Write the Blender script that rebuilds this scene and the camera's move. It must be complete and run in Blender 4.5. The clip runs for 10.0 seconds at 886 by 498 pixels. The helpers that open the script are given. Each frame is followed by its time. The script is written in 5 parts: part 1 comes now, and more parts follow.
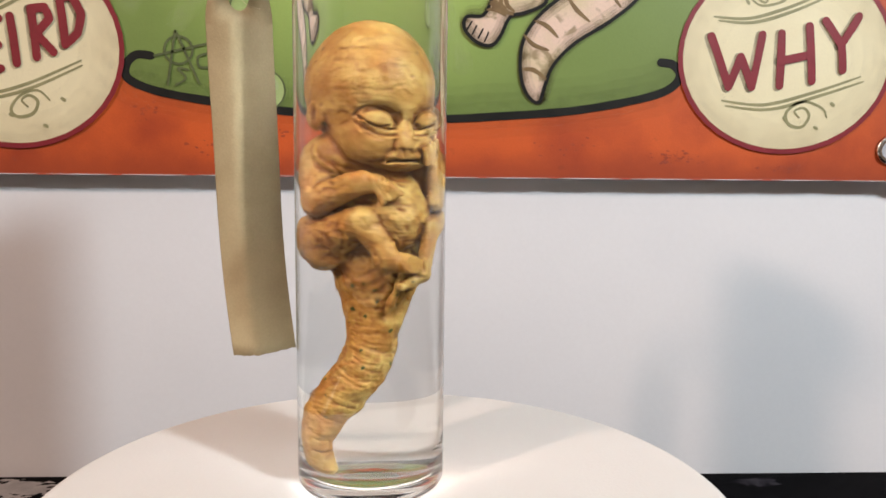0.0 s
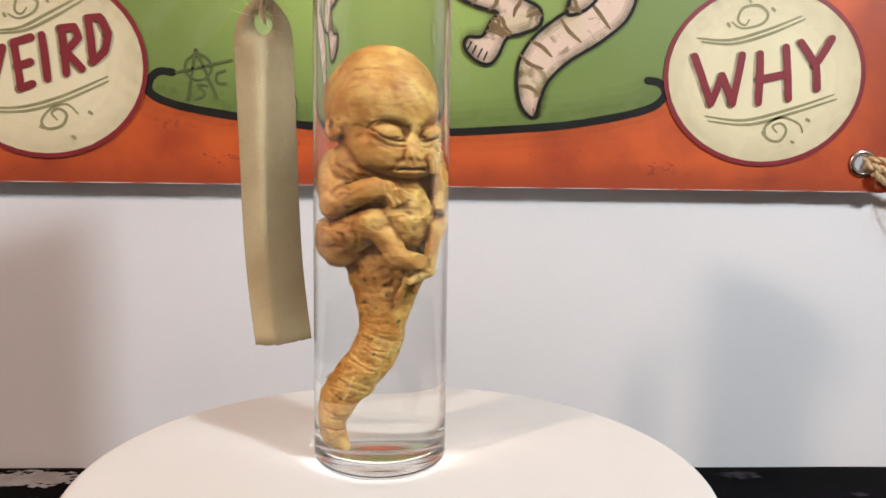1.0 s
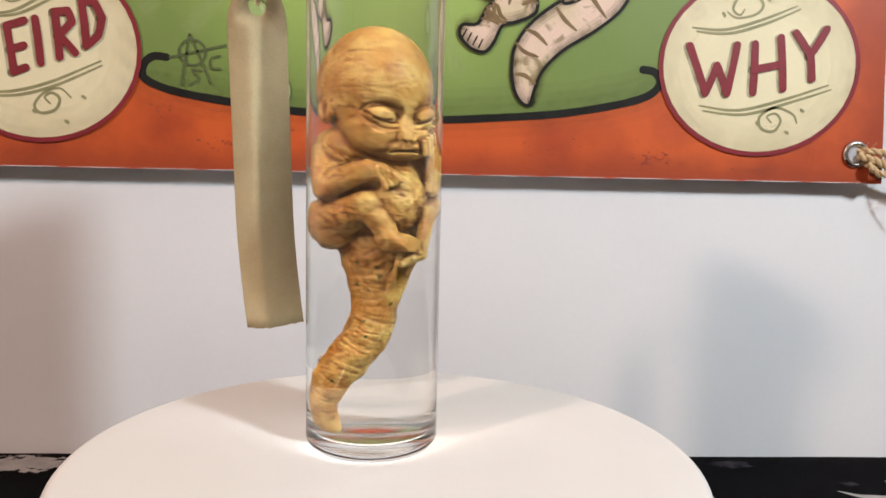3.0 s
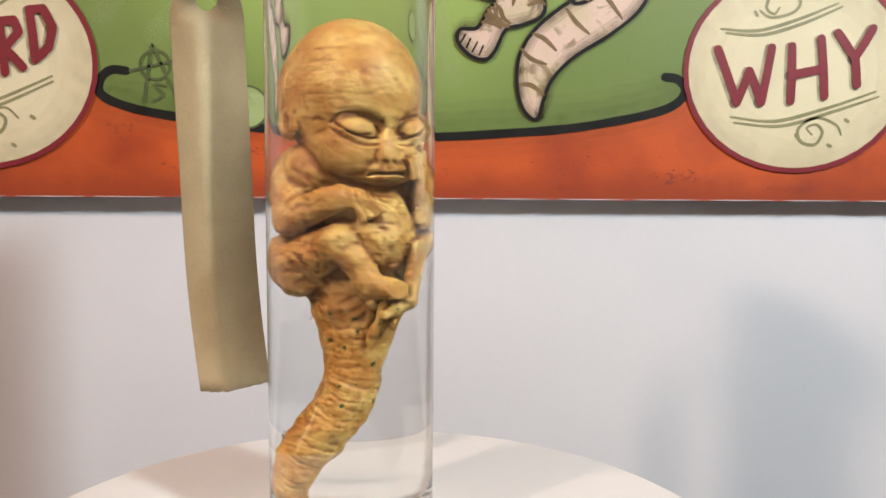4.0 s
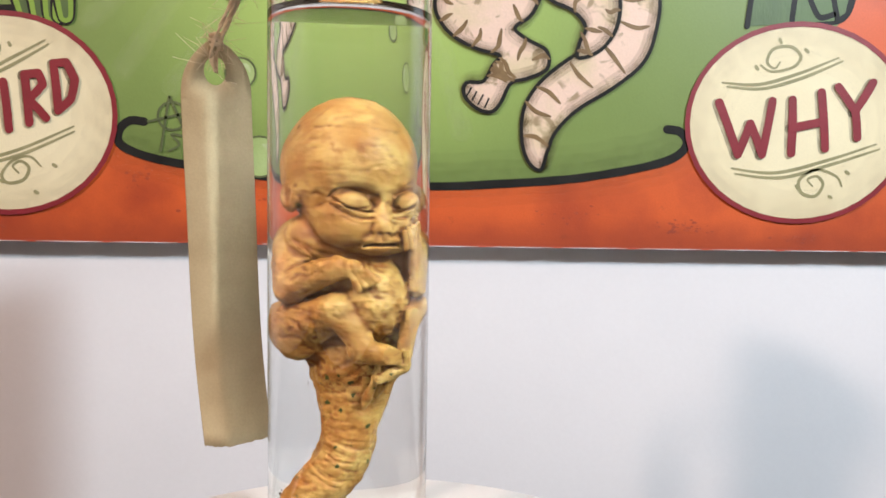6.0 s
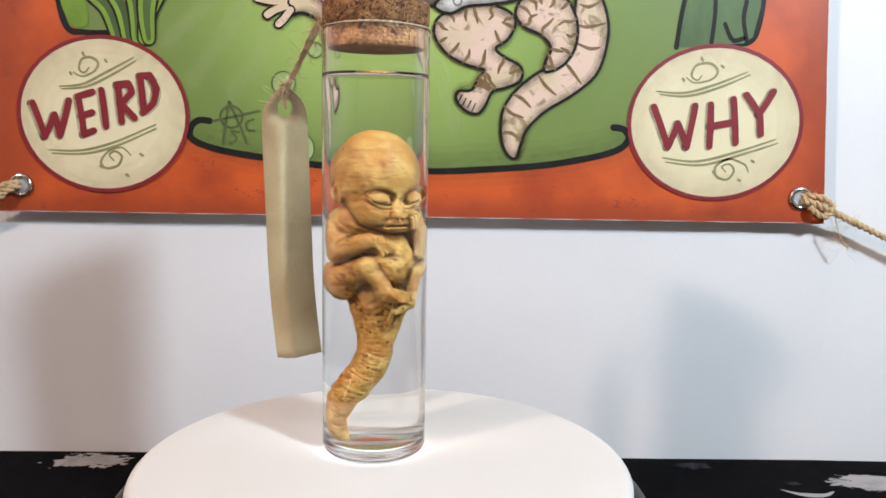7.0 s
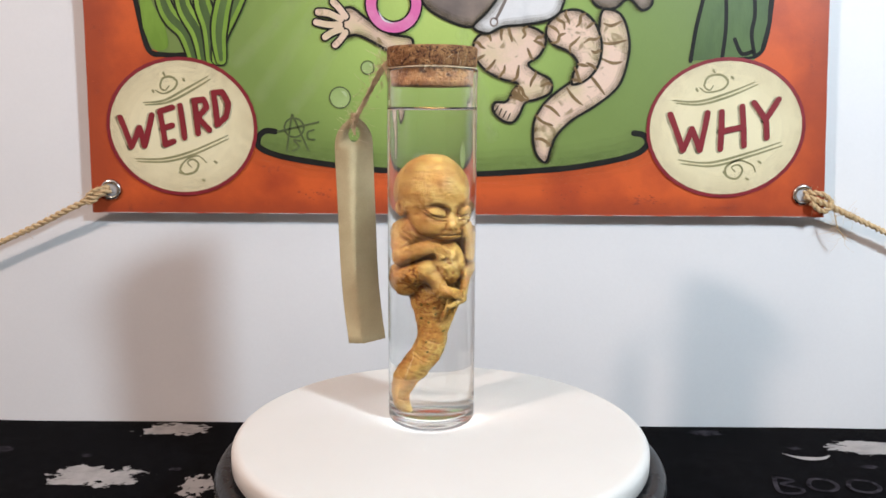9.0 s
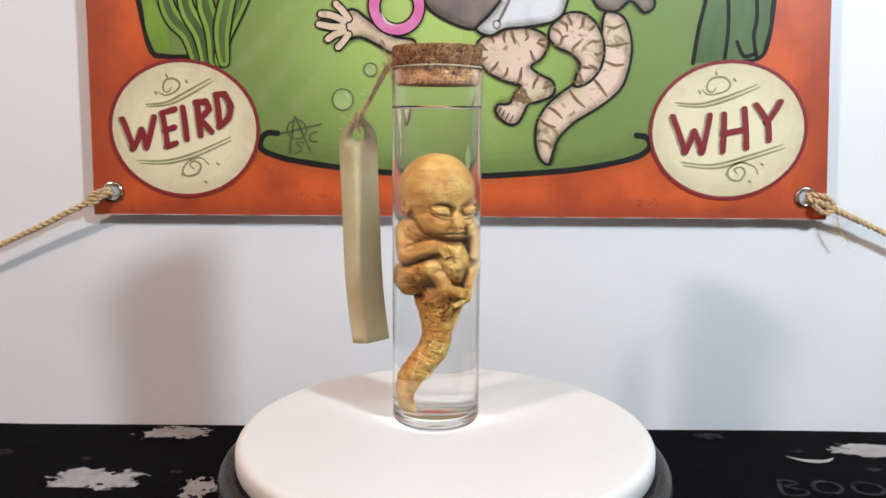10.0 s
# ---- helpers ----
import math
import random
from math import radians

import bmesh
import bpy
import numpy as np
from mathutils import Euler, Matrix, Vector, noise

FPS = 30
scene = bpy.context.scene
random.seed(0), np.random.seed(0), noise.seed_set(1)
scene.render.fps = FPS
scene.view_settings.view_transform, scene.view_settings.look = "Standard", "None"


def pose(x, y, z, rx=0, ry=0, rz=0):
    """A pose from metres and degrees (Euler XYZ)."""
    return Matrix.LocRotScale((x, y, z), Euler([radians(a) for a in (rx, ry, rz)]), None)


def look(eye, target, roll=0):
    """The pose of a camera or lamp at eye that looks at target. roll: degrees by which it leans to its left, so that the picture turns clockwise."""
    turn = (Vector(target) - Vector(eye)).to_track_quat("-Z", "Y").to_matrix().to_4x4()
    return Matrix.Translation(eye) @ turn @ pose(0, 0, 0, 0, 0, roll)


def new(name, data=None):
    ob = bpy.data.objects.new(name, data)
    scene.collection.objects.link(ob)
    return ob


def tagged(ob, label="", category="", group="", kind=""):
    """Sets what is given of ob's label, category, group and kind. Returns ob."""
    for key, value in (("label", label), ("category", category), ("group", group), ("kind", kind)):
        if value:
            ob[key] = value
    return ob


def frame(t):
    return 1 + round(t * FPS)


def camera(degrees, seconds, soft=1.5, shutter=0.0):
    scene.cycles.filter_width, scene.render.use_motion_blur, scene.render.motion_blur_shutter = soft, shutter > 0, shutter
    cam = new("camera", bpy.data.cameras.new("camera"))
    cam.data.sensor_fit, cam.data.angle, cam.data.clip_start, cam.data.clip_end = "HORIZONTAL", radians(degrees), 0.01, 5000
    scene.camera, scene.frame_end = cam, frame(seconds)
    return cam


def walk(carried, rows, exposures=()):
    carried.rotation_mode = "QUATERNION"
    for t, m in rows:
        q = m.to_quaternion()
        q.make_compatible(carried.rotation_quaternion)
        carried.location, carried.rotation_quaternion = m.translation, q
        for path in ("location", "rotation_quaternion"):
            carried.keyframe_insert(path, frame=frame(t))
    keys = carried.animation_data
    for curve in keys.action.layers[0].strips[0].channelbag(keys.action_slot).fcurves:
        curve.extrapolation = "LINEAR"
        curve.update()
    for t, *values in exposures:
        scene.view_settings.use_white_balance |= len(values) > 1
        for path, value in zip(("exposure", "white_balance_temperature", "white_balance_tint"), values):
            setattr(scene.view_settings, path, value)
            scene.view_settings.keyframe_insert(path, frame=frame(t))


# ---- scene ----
cam = camera(56.20, 10.0, soft=1.6)
walk(cam, [
    (0.0, look((0.0065, -0.2279, 0.1036), (0.0221, 0.1681, 0.0492), 0.61)),
    (0.5, look((0.0023, -0.2571, 0.1005), (0.0199, 0.1401, 0.0566), 0.99)),
    (1.0, look((0.0039, -0.2556, 0.1029), (0.0204, 0.1411, 0.0549), 0.83)),
    (1.5, look((0.0045, -0.2573, 0.1042), (0.0222, 0.1391, 0.0538), 1.01)),
    (2.0, look((0.0039, -0.2568, 0.1021), (0.0214, 0.1396, 0.0516), 1.05)),
    (3.5, look((0.0052, -0.2543, 0.0991), (0.0244, 0.1421, 0.0486), 1.35)),
    (3.8, look((0.0046, -0.2303, 0.1026), (0.0236, 0.1667, 0.0574), 1.04)),
    (4.0, look((0.0100, -0.2043, 0.0990), (0.0263, 0.1933, 0.0583), 0.45)),
    (4.2, look((0.0147, -0.1786, 0.1013), (0.0291, 0.2193, 0.0635), 0.59)),
    (4.5, look((0.0122, -0.1632, 0.0992), (0.0261, 0.2353, 0.0683), 0.72)),
    (5.0, look((0.0148, -0.1636, 0.1011), (0.0245, 0.2356, 0.0785), 0.76)),
    (5.5, look((0.0172, -0.1752, 0.1008), (0.0245, 0.2242, 0.0810), 0.78)),
    (5.7, look((0.0168, -0.1860, 0.1036), (0.0233, 0.2134, 0.0814), 0.72)),
    (6.8, look((0.0169, -0.3080, 0.1310), (0.0224, 0.0885, 0.0784), 1.11)),
    (7.0, look((0.0190, -0.3286, 0.1315), (0.0237, 0.0678, 0.0784), 0.96)),
    (7.2, look((0.0192, -0.3485, 0.1412), (0.0243, 0.0472, 0.0828), 0.83)),
    (7.5, look((0.0130, -0.3743, 0.1423), (0.0158, 0.0210, 0.0813), 0.21)),
    (8.0, look((0.0042, -0.3905, 0.1506), (0.0019, 0.0039, 0.0842), 0.27)),
    (8.5, look((0.0044, -0.3916, 0.1507), (-0.0002, 0.0030, 0.0852), 0.24)),
    (9.0, look((0.0062, -0.3907, 0.1563), (0.0006, 0.0035, 0.0888), 0.28)),
    (9.5, look((0.0037, -0.3918, 0.1533), (-0.0001, 0.0029, 0.0885), 0.46)),
    (10.0, look((0.0027, -0.3907, 0.1516), (-0.0017, 0.0042, 0.0883), 0.34)),
], exposures=[(0.0, -0.08, 6900, 12), (3.5, -0.06, 6900, 12), (4.5, 0.02, 6900, 12), (5.5, 0.22, 6750, 12), (7.0, 0.05, 6350, 9), (10.0, 0.04, 6350, 8)])

# ---- light: a warm lamp and a cool lamp in front of the table, one weak added overhead fill ----
world = bpy.data.worlds.new("room_air")
world.use_nodes = True
world.node_tree.nodes["Background"].inputs[0].default_value = (0.9, 0.93, 1.0, 1)
world.node_tree.nodes["Background"].inputs[1].default_value = 0.03
scene.world = world


def area_lamp(name, eye, target, size, watts, color):
    data = bpy.data.lights.new(name, "AREA")
    data.shape, data.size, data.energy, data.color = "DISK", size, watts, color
    ob = new(name, data)
    ob.matrix_world = look(eye, target)
    return ob


area_lamp("warm_lamp", (-1.15, -0.95, 1.09), (0.0, 0.12, 0.05), 0.12, 17.8, (1.0, 0.77, 0.68))
area_lamp("cool_lamp", (0.54, -0.475, 0.575), (0.05, 0.12, 0.05), 0.09, 8.0, (0.78, 0.90, 1.0))
# weak fill added overhead to lift the shade; no fixture stands for it
area_lamp("overhead_fill", (0.0, -0.5, 1.55), (0.0, 0.0, 0.0), 0.5, 1.0, (1.0, 0.96, 0.92))

WALL_Y = 0.1868
BANNER_Y = 0.1771
TABLE_Z = -0.0717
JAR = Vector((-0.0050, 0.010, 0.0))


# ---- materials ----
def surface(name, base, other=None, scale=40.0, stretch=(1, 1, 1), mix=(0.4, 0.65), rough=0.5, metal=0.0,
            bump=0.0, bump_scale=None, fine=0.06, detail=4.0, spread=0.0, coat=0.0, sss=0.0):
    """Two colours mixed by noise, a finer brightness grain and a bump, in object space (metres)."""
    m = bpy.data.materials.new(name)
    m.use_nodes = True
    n, l = m.node_tree.nodes, m.node_tree.links
    b = n["Principled BSDF"]
    b.inputs["Roughness"].default_value, b.inputs["Metallic"].default_value = rough, metal
    b.inputs["Coat Weight"].default_value = coat
    if sss:
        b.inputs["Subsurface Weight"].default_value = sss
        b.inputs["Subsurface Radius"].default_value = (0.003, 0.0015, 0.0006)
        b.inputs["Subsurface Scale"].default_value = 1.0
    tc = n.new("ShaderNodeTexCoord")
    mp = n.new("ShaderNodeMapping")
    mp.inputs["Scale"].default_value = stretch
    l.new(tc.outputs["Object"], mp.inputs["Vector"])
    big = n.new("ShaderNodeTexNoise")
    big.inputs["Scale"].default_value, big.inputs["Detail"].default_value = scale, detail
    l.new(mp.outputs[0], big.inputs["Vector"])
    ramp = n.new("ShaderNodeValToRGB")
    ramp.color_ramp.elements[0].position, ramp.color_ramp.elements[1].position = mix
    ramp.color_ramp.elements[0].color = (*base, 1)
    ramp.color_ramp.elements[1].color = (*(other or base), 1)
    l.new(big.outputs["Fac"], ramp.inputs[0])
    small = n.new("ShaderNodeTexNoise")
    small.inputs["Scale"].default_value, small.inputs["Detail"].default_value = bump_scale or scale * 12, 3.0
    l.new(mp.outputs[0], small.inputs["Vector"])
    hsv = n.new("ShaderNodeHueSaturation")
    rng = n.new("ShaderNodeMapRange")
    rng.inputs["To Min"].default_value, rng.inputs["To Max"].default_value = 1 - fine * 2, 1 + fine * 2
    l.new(small.outputs["Fac"], rng.inputs["Value"])
    l.new(rng.outputs[0], hsv.inputs["Value"])
    l.new(ramp.outputs[0], hsv.inputs["Color"])
    l.new(hsv.outputs[0], b.inputs["Base Color"])
    if spread:
        rr = n.new("ShaderNodeMapRange")
        rr.inputs["To Min"].default_value, rr.inputs["To Max"].default_value = rough - spread, rough + spread
        l.new(big.outputs["Fac"], rr.inputs["Value"])
        l.new(rr.outputs[0], b.inputs["Roughness"])
    if bump:
        bp = n.new("ShaderNodeBump")
        bp.inputs["Strength"].default_value, bp.inputs["Distance"].default_value = 1.0, bump
        l.new(small.outputs["Fac"], bp.inputs["Height"])
        l.new(bp.outputs[0], b.inputs["Normal"])
    return m


def clear(name, ior, color=(1, 1, 1)):
    m = bpy.data.materials.new(name)
    m.use_nodes = True
    n, l = m.node_tree.nodes, m.node_tree.links
    n.remove(n["Principled BSDF"])
    g = n.new("ShaderNodeBsdfGlass")
    g.inputs["IOR"].default_value, g.inputs["Roughness"].default_value = ior, 0.0
    g.inputs["Color"].default_value = (*color, 1)
    l.new(g.outputs[0], n["Material Output"].inputs["Surface"])
    return m


def noise_node(n, l, vector, scale, detail=4.0, roughness=0.5, distortion=0.0):
    t = n.new("ShaderNodeTexNoise")
    t.inputs["Scale"].default_value, t.inputs["Detail"].default_value = scale, detail
    t.inputs["Roughness"].default_value, t.inputs["Distortion"].default_value = roughness, distortion
    l.new(vector, t.inputs["Vector"])
    return t.outputs["Fac"]


def ramp_node(n, l, value, low, high, top=1.0):
    r = n.new("ShaderNodeMapRange")
    r.interpolation_type = "SMOOTHSTEP"
    r.inputs["From Min"].default_value, r.inputs["From Max"].default_value = low, high
    r.inputs["To Max"].default_value = top
    l.new(value, r.inputs["Value"])
    return r.outputs[0]


def math_node(n, l, operation, a, b):
    m = n.new("ShaderNodeMath")
    m.operation = operation
    for k, v in enumerate((a, b)):
        if isinstance(v, (int, float)):
            m.inputs[k].default_value = v
        else:
            l.new(v, m.inputs[k])
    return m.outputs[0]


def over(n, l, fac, under, tone):
    mx = n.new("ShaderNodeMixRGB")
    mx.inputs[2].default_value = (*tone, 1)
    l.new(fac, mx.inputs[0])
    l.new(under, mx.inputs[1])
    return mx.outputs[0]


def resin_skin():
    """Cream and ochre painted resin: brown wash in the folds, brushed streaks in patches, dark green dots."""
    m = surface("resin_skin", (0.35, 0.232, 0.070), (0.28, 0.15, 0.032), 85, (1.0, 1.0, 1.2), (0.40, 0.62), 0.5, 0,
                0.0, 700, 0.05, 6.0, 0.08)
    n, l = m.node_tree.nodes, m.node_tree.links
    b = n["Principled BSDF"]
    b.inputs["Specular IOR Level"].default_value = 0.2
    b.inputs["Subsurface Weight"].default_value = 0.05
    b.inputs["Subsurface Radius"].default_value = (0.0016, 0.0008, 0.0003)
    b.inputs["Subsurface Scale"].default_value = 1.0
    col = b.inputs["Base Color"].links[0].from_socket
    tc = n.new("ShaderNodeTexCoord")
    flat = n.new("ShaderNodeMapping")
    flat.inputs["Scale"].default_value = (0.85, 0.85, 1.3)
    l.new(tc.outputs["Object"], flat.inputs["Vector"])
    spot, lying = tc.outputs["Object"], flat.outputs[0]
    # broad ochre and orange-brown clouds
    cloud = ramp_node(n, l, noise_node(n, l, spot, 165, 6.0, 0.62, 0.5), 0.43, 0.62, 0.80)
    col = over(n, l, cloud, col, (0.235, 0.098, 0.016))
    # brushed streaks, only in patches
    streak = ramp_node(n, l, noise_node(n, l, lying, 300, 6.0, 0.62, 0.6), 0.52, 0.63, 0.85)
    patch = ramp_node(n, l, noise_node(n, l, spot, 75, 3.0), 0.40, 0.58)
    col = over(n, l, math_node(n, l, "MULTIPLY", streak, patch), col, (0.165, 0.056, 0.008))
    # fine mottling
    col = over(n, l, ramp_node(n, l, noise_node(n, l, spot, 420, 7.0, 0.7), 0.49, 0.64, 0.62), col, (0.19, 0.070, 0.011))
    # brown wash, stronger where the carved form is hollow, broken up by noise
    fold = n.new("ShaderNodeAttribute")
    fold.attribute_name = "hollow_wash"
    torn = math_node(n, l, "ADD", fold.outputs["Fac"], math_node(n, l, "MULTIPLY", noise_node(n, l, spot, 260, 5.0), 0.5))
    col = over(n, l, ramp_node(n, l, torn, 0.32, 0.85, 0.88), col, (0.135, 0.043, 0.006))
    # green dots on back, crown and tail
    vo = n.new("ShaderNodeTexVoronoi")
    vo.inputs["Scale"].default_value = 330
    wob = n.new("ShaderNodeMixRGB")
    wob.inputs[0].default_value = 0.0016
    l.new(spot, wob.inputs[1])
    shaky = n.new("ShaderNodeTexNoise")
    shaky.inputs["Scale"].default_value = 900
    l.new(spot, shaky.inputs["Vector"])
    l.new(shaky.outputs["Color"], wob.inputs[2])
    l.new(wob.outputs[0], vo.inputs["Vector"])
    sep = n.new("ShaderNodeSeparateColor")
    l.new(vo.outputs["Color"], sep.inputs[0])
    size = n.new("ShaderNodeMapRange")
    size.inputs["From Min"].default_value, size.inputs["From Max"].default_value = 0.34, 1.0
    size.inputs["To Min"].default_value, size.inputs["To Max"].default_value = 0.04, 0.235
    l.new(sep.outputs[0], size.inputs["Value"])
    att = n.new("ShaderNodeAttribute")
    att.attribute_name = "dotted"
    dot = math_node(n, l, "MULTIPLY", math_node(n, l, "LESS_THAN", vo.outputs["Distance"], size.outputs[0]), att.outputs["Fac"])
    col = over(n, l, dot, col, (0.036, 0.042, 0.005))
    l.new(col, b.inputs["Base Color"])
    # skin relief: fine lying creases and pores
    rough = math_node(n, l, "ADD", noise_node(n, l, lying, 520, 4.0, 0.6, 1.2), math_node(n, l, "MULTIPLY", noise_node(n, l, spot, 1500, 3.0), 0.35))
    bp = n.new("ShaderNodeBump")
    bp.inputs["Strength"].default_value, bp.inputs["Distance"].default_value = 0.9, 0.00022
    l.new(rough, bp.inputs["Height"])
    l.new(bp.outputs[0], b.inputs["Normal"])
    return m


def cork_stuff():
    m = surface("cork", (0.36, 0.185, 0.072), (0.21, 0.09, 0.032), 260, (1, 1, 1), (0.4, 0.6), 0.85, 0, 0.0012, 700, 0.14)
    n, l = m.node_tree.nodes, m.node_tree.links
    b = n["Principled BSDF"]
    old = b.inputs["Base Color"].links[0].from_socket
    tc = n.new("ShaderNodeTexCoord")
    ns = n.new("ShaderNodeTexNoise")
    ns.inputs["Scale"].default_value, ns.inputs["Detail"].default_value, ns.inputs["Distortion"].default_value = 420, 4, 2.0
    l.new(tc.outputs["Object"], ns.inputs["Vector"])
    r = n.new("ShaderNodeValToRGB")
    r.color_ramp.elements[0].position, r.color_ramp.elements[1].position = 0.55, 0.60
    l.new(ns.outputs["Fac"], r.inputs[0])
    mx = n.new("ShaderNodeMixRGB")
    mx.inputs[2].default_value = (0.06, 0.022, 0.010, 1)
    l.new(r.outputs[0], mx.inputs[0])
    l.new(old, mx.inputs[1])
    l.new(mx.outputs[0], b.inputs["Base Color"])
    return m


def pool_paint():
    """Painted green field: pale and yellow at the upper middle, olive towards the rim, with faint slanting rays."""
    m = surface("pool_paint", (1, 1, 1), (0.84, 0.86, 0.8), 14, (1, 1, 1), (0.3, 0.8), 0.42, 0, 0.00004, 900, 0.03)
    n, l = m.node_tree.nodes, m.node_tree.links
    b = n["Principled BSDF"]
    old = b.inputs["Base Color"].links[0].from_socket
    tc = n.new("ShaderNodeTexCoord")
    mp = n.new("ShaderNodeMapping")
    mp.inputs["Location"].default_value = (-0.235, 0, -0.17)
    mp.inputs["Scale"].default_value = (1.0, 0.0, 1.25)
    l.new(tc.outputs["Object"], mp.inputs["Vector"])
    ln = n.new("ShaderNodeVectorMath")
    ln.operation = "LENGTH"
    l.new(mp.outputs[0], ln.inputs[0])
    r = n.new("ShaderNodeValToRGB")
    r.color_ramp.elements[0].position, r.color_ramp.elements[1].position = 0.0, 0.26
    r.color_ramp.elements[0].color = (0.54, 0.70, 0.20, 1)
    glow = r.color_ramp.elements.new(0.06)
    glow.color = (0.38, 0.53, 0.14, 1)
    r.color_ramp.elements[len(r.color_ramp.elements) - 1].color = (0.14, 0.19, 0.055, 1)
    e = r.color_ramp.elements.new(0.13)
    e.color = (0.20, 0.29, 0.075, 1)
    l.new(ln.outputs["Value"], r.inputs[0])
    mul = n.new("ShaderNodeMixRGB")
    mul.blend_type = "MULTIPLY"
    mul.inputs[0].default_value = 1.0
    l.new(r.outputs[0], mul.inputs[1])
    l.new(old, mul.inputs[2])
    l.new(mul.outputs[0], b.inputs["Base Color"])
    return m


WHITE_WALL = surface("white_wall", (0.80, 0.80, 0.81), (0.76, 0.765, 0.78), 9, (1, 1, 1), (0.35, 0.7), 0.6, 0, 0.00004, 500, 0.01)
ROOM_PAINT = surface("room_paint", (0.62, 0.59, 0.55), (0.56, 0.54, 0.5), 3, (1, 1, 1), (0.3, 0.7), 0.8, 0, 0.0005, 90, 0.02)
WOOD = surface("table_wood", (0.22, 0.12, 0.06), (0.14, 0.07, 0.035), 12, (1, 12, 1), (0.3, 0.7), 0.5, 0, 0.0004, 200, 0.06)
FLOOR_WOOD = surface("floor_wood", (0.26, 0.16, 0.09), (0.18, 0.10, 0.05), 6, (1, 10, 1), (0.3, 0.7), 0.5, 0, 0.0004, 120, 0.06)
BLACK_FLEECE = surface("black_fleece", (0.0022, 0.0018, 0.0028), (0.0045, 0.004, 0.0055), 120, (1, 1, 1), (0.4, 0.7), 0.95, 0, 0.002, 1600, 0.25)
WHITE_FLEECE = surface("white_fleece", (0.55, 0.515, 0.50), (0.40, 0.375, 0.37), 90, (1, 1, 1), (0.45, 0.75), 0.95, 0, 0.002, 1500, 0.12)
GREY_FLEECE = surface("grey_fleece", (0.06, 0.053, 0.064), (0.014, 0.012, 0.016), 160, (1, 1, 1), (0.35, 0.65), 0.95, 0, 0.002, 1500, 0.2)
DISC_WHITE = surface("white_plastic", (0.75, 0.725, 0.685), (0.72, 0.695, 0.655), 18, (1, 1, 1), (0.3, 0.7), 0.42, 0, 0.00008, 900, 0.008, spread=0.05)
BLACK_PLASTIC = surface("black_plastic", (0.012, 0.012, 0.014), (0.02, 0.02, 0.022), 60, (1, 1, 1), (0.3, 0.7), 0.28, 0, 0.0001, 900, 0.05, spread=0.06)
CREAM_PLASTIC = surface("cream_plastic", (0.72, 0.68, 0.60), (0.66, 0.62, 0.54), 50, (1, 1, 1), (0.3, 0.7), 0.4, 0, 0.0001, 600, 0.02)
ORANGE = surface("orange_vinyl", (0.62, 0.105, 0.022), (0.34, 0.045, 0.014), 26, (1, 1, 1), (0.44, 0.78), 0.42, 0, 0.00006, 1100, 0.05, 5.0)


def aged_border(m, width, tone):
    """The print's rusty border: darker paint in a cloudy band along the sheet's edges."""
    n, l = m.node_tree.nodes, m.node_tree.links
    b = n["Principled BSDF"]
    old = b.inputs["Base Color"].links[0].from_socket
    tc, sep = n.new("ShaderNodeTexCoord"), n.new("ShaderNodeSeparateXYZ")
    l.new(tc.outputs["Object"], sep.inputs[0])
    side = math_node(n, l, "MINIMUM", sep.outputs[0], math_node(n, l, "SUBTRACT", width, sep.outputs[0]))
    near = math_node(n, l, "MINIMUM", math_node(n, l, "MULTIPLY", side, 0.55), sep.outputs[2])
    cloudy = math_node(n, l, "ADD", near, math_node(n, l, "MULTIPLY", noise_node(n, l, tc.outputs["Object"], 55, 6.0, 0.65), 0.016))
    band = ramp_node(n, l, cloudy, 0.026, 0.009, 0.75)
    col = over(n, l, band, old, tone)
    speck = ramp_node(n, l, noise_node(n, l, tc.outputs["Object"], 70, 8.0, 0.75, 0.4), 0.60, 0.74, 0.6)
    l.new(over(n, l, speck, col, (0.16, 0.028, 0.014)), b.inputs["Base Color"])


aged_border(ORANGE, 0.4985, (0.30, 0.045, 0.016))
RUST = surface("rust_smudge", (0.30, 0.05, 0.022), (0.44, 0.075, 0.022), 120, (1, 1, 1), (0.35, 0.62), 0.5, 0, 0.0002, 1100, 0.05)
GREEN = pool_paint()
INK = surface("black_ink", (0.012, 0.012, 0.011), (0.022, 0.022, 0.02), 60, (1, 1, 1), (0.3, 0.7), 0.42, 0, 0.0001, 900, 0.04)
CREAM = surface("cream_paint", (0.80, 0.725, 0.48), (0.72, 0.64, 0.41), 30, (1, 1, 1), (0.42, 0.8), 0.42, 0, 0.0001, 1100, 0.03)
MAROON = surface("maroon_paint", (0.25, 0.018, 0.028), (0.20, 0.015, 0.022), 80, (1, 1, 1), (0.3, 0.7), 0.42, 0, 0.0001, 900, 0.05)
OLIVE_LINE = surface("olive_line", (0.24, 0.23, 0.11), (0.36, 0.33, 0.17), 80, (1, 1, 1), (0.3, 0.8), 0.42, 0, 0.0001, 900, 0.05)
DARK_OLIVE = surface("dark_olive_line", (0.075, 0.10, 0.04), (0.13, 0.16, 0.06), 80, (1, 1, 1), (0.3, 0.8), 0.42, 0, 0.0001, 900, 0.05)
PINK_SKIN = surface("pink_paint", (0.78, 0.58, 0.46), (0.58, 0.52, 0.27), 45, (1, 1, 1), (0.48, 0.8), 0.42, 0, 0.0001, 900, 0.04)


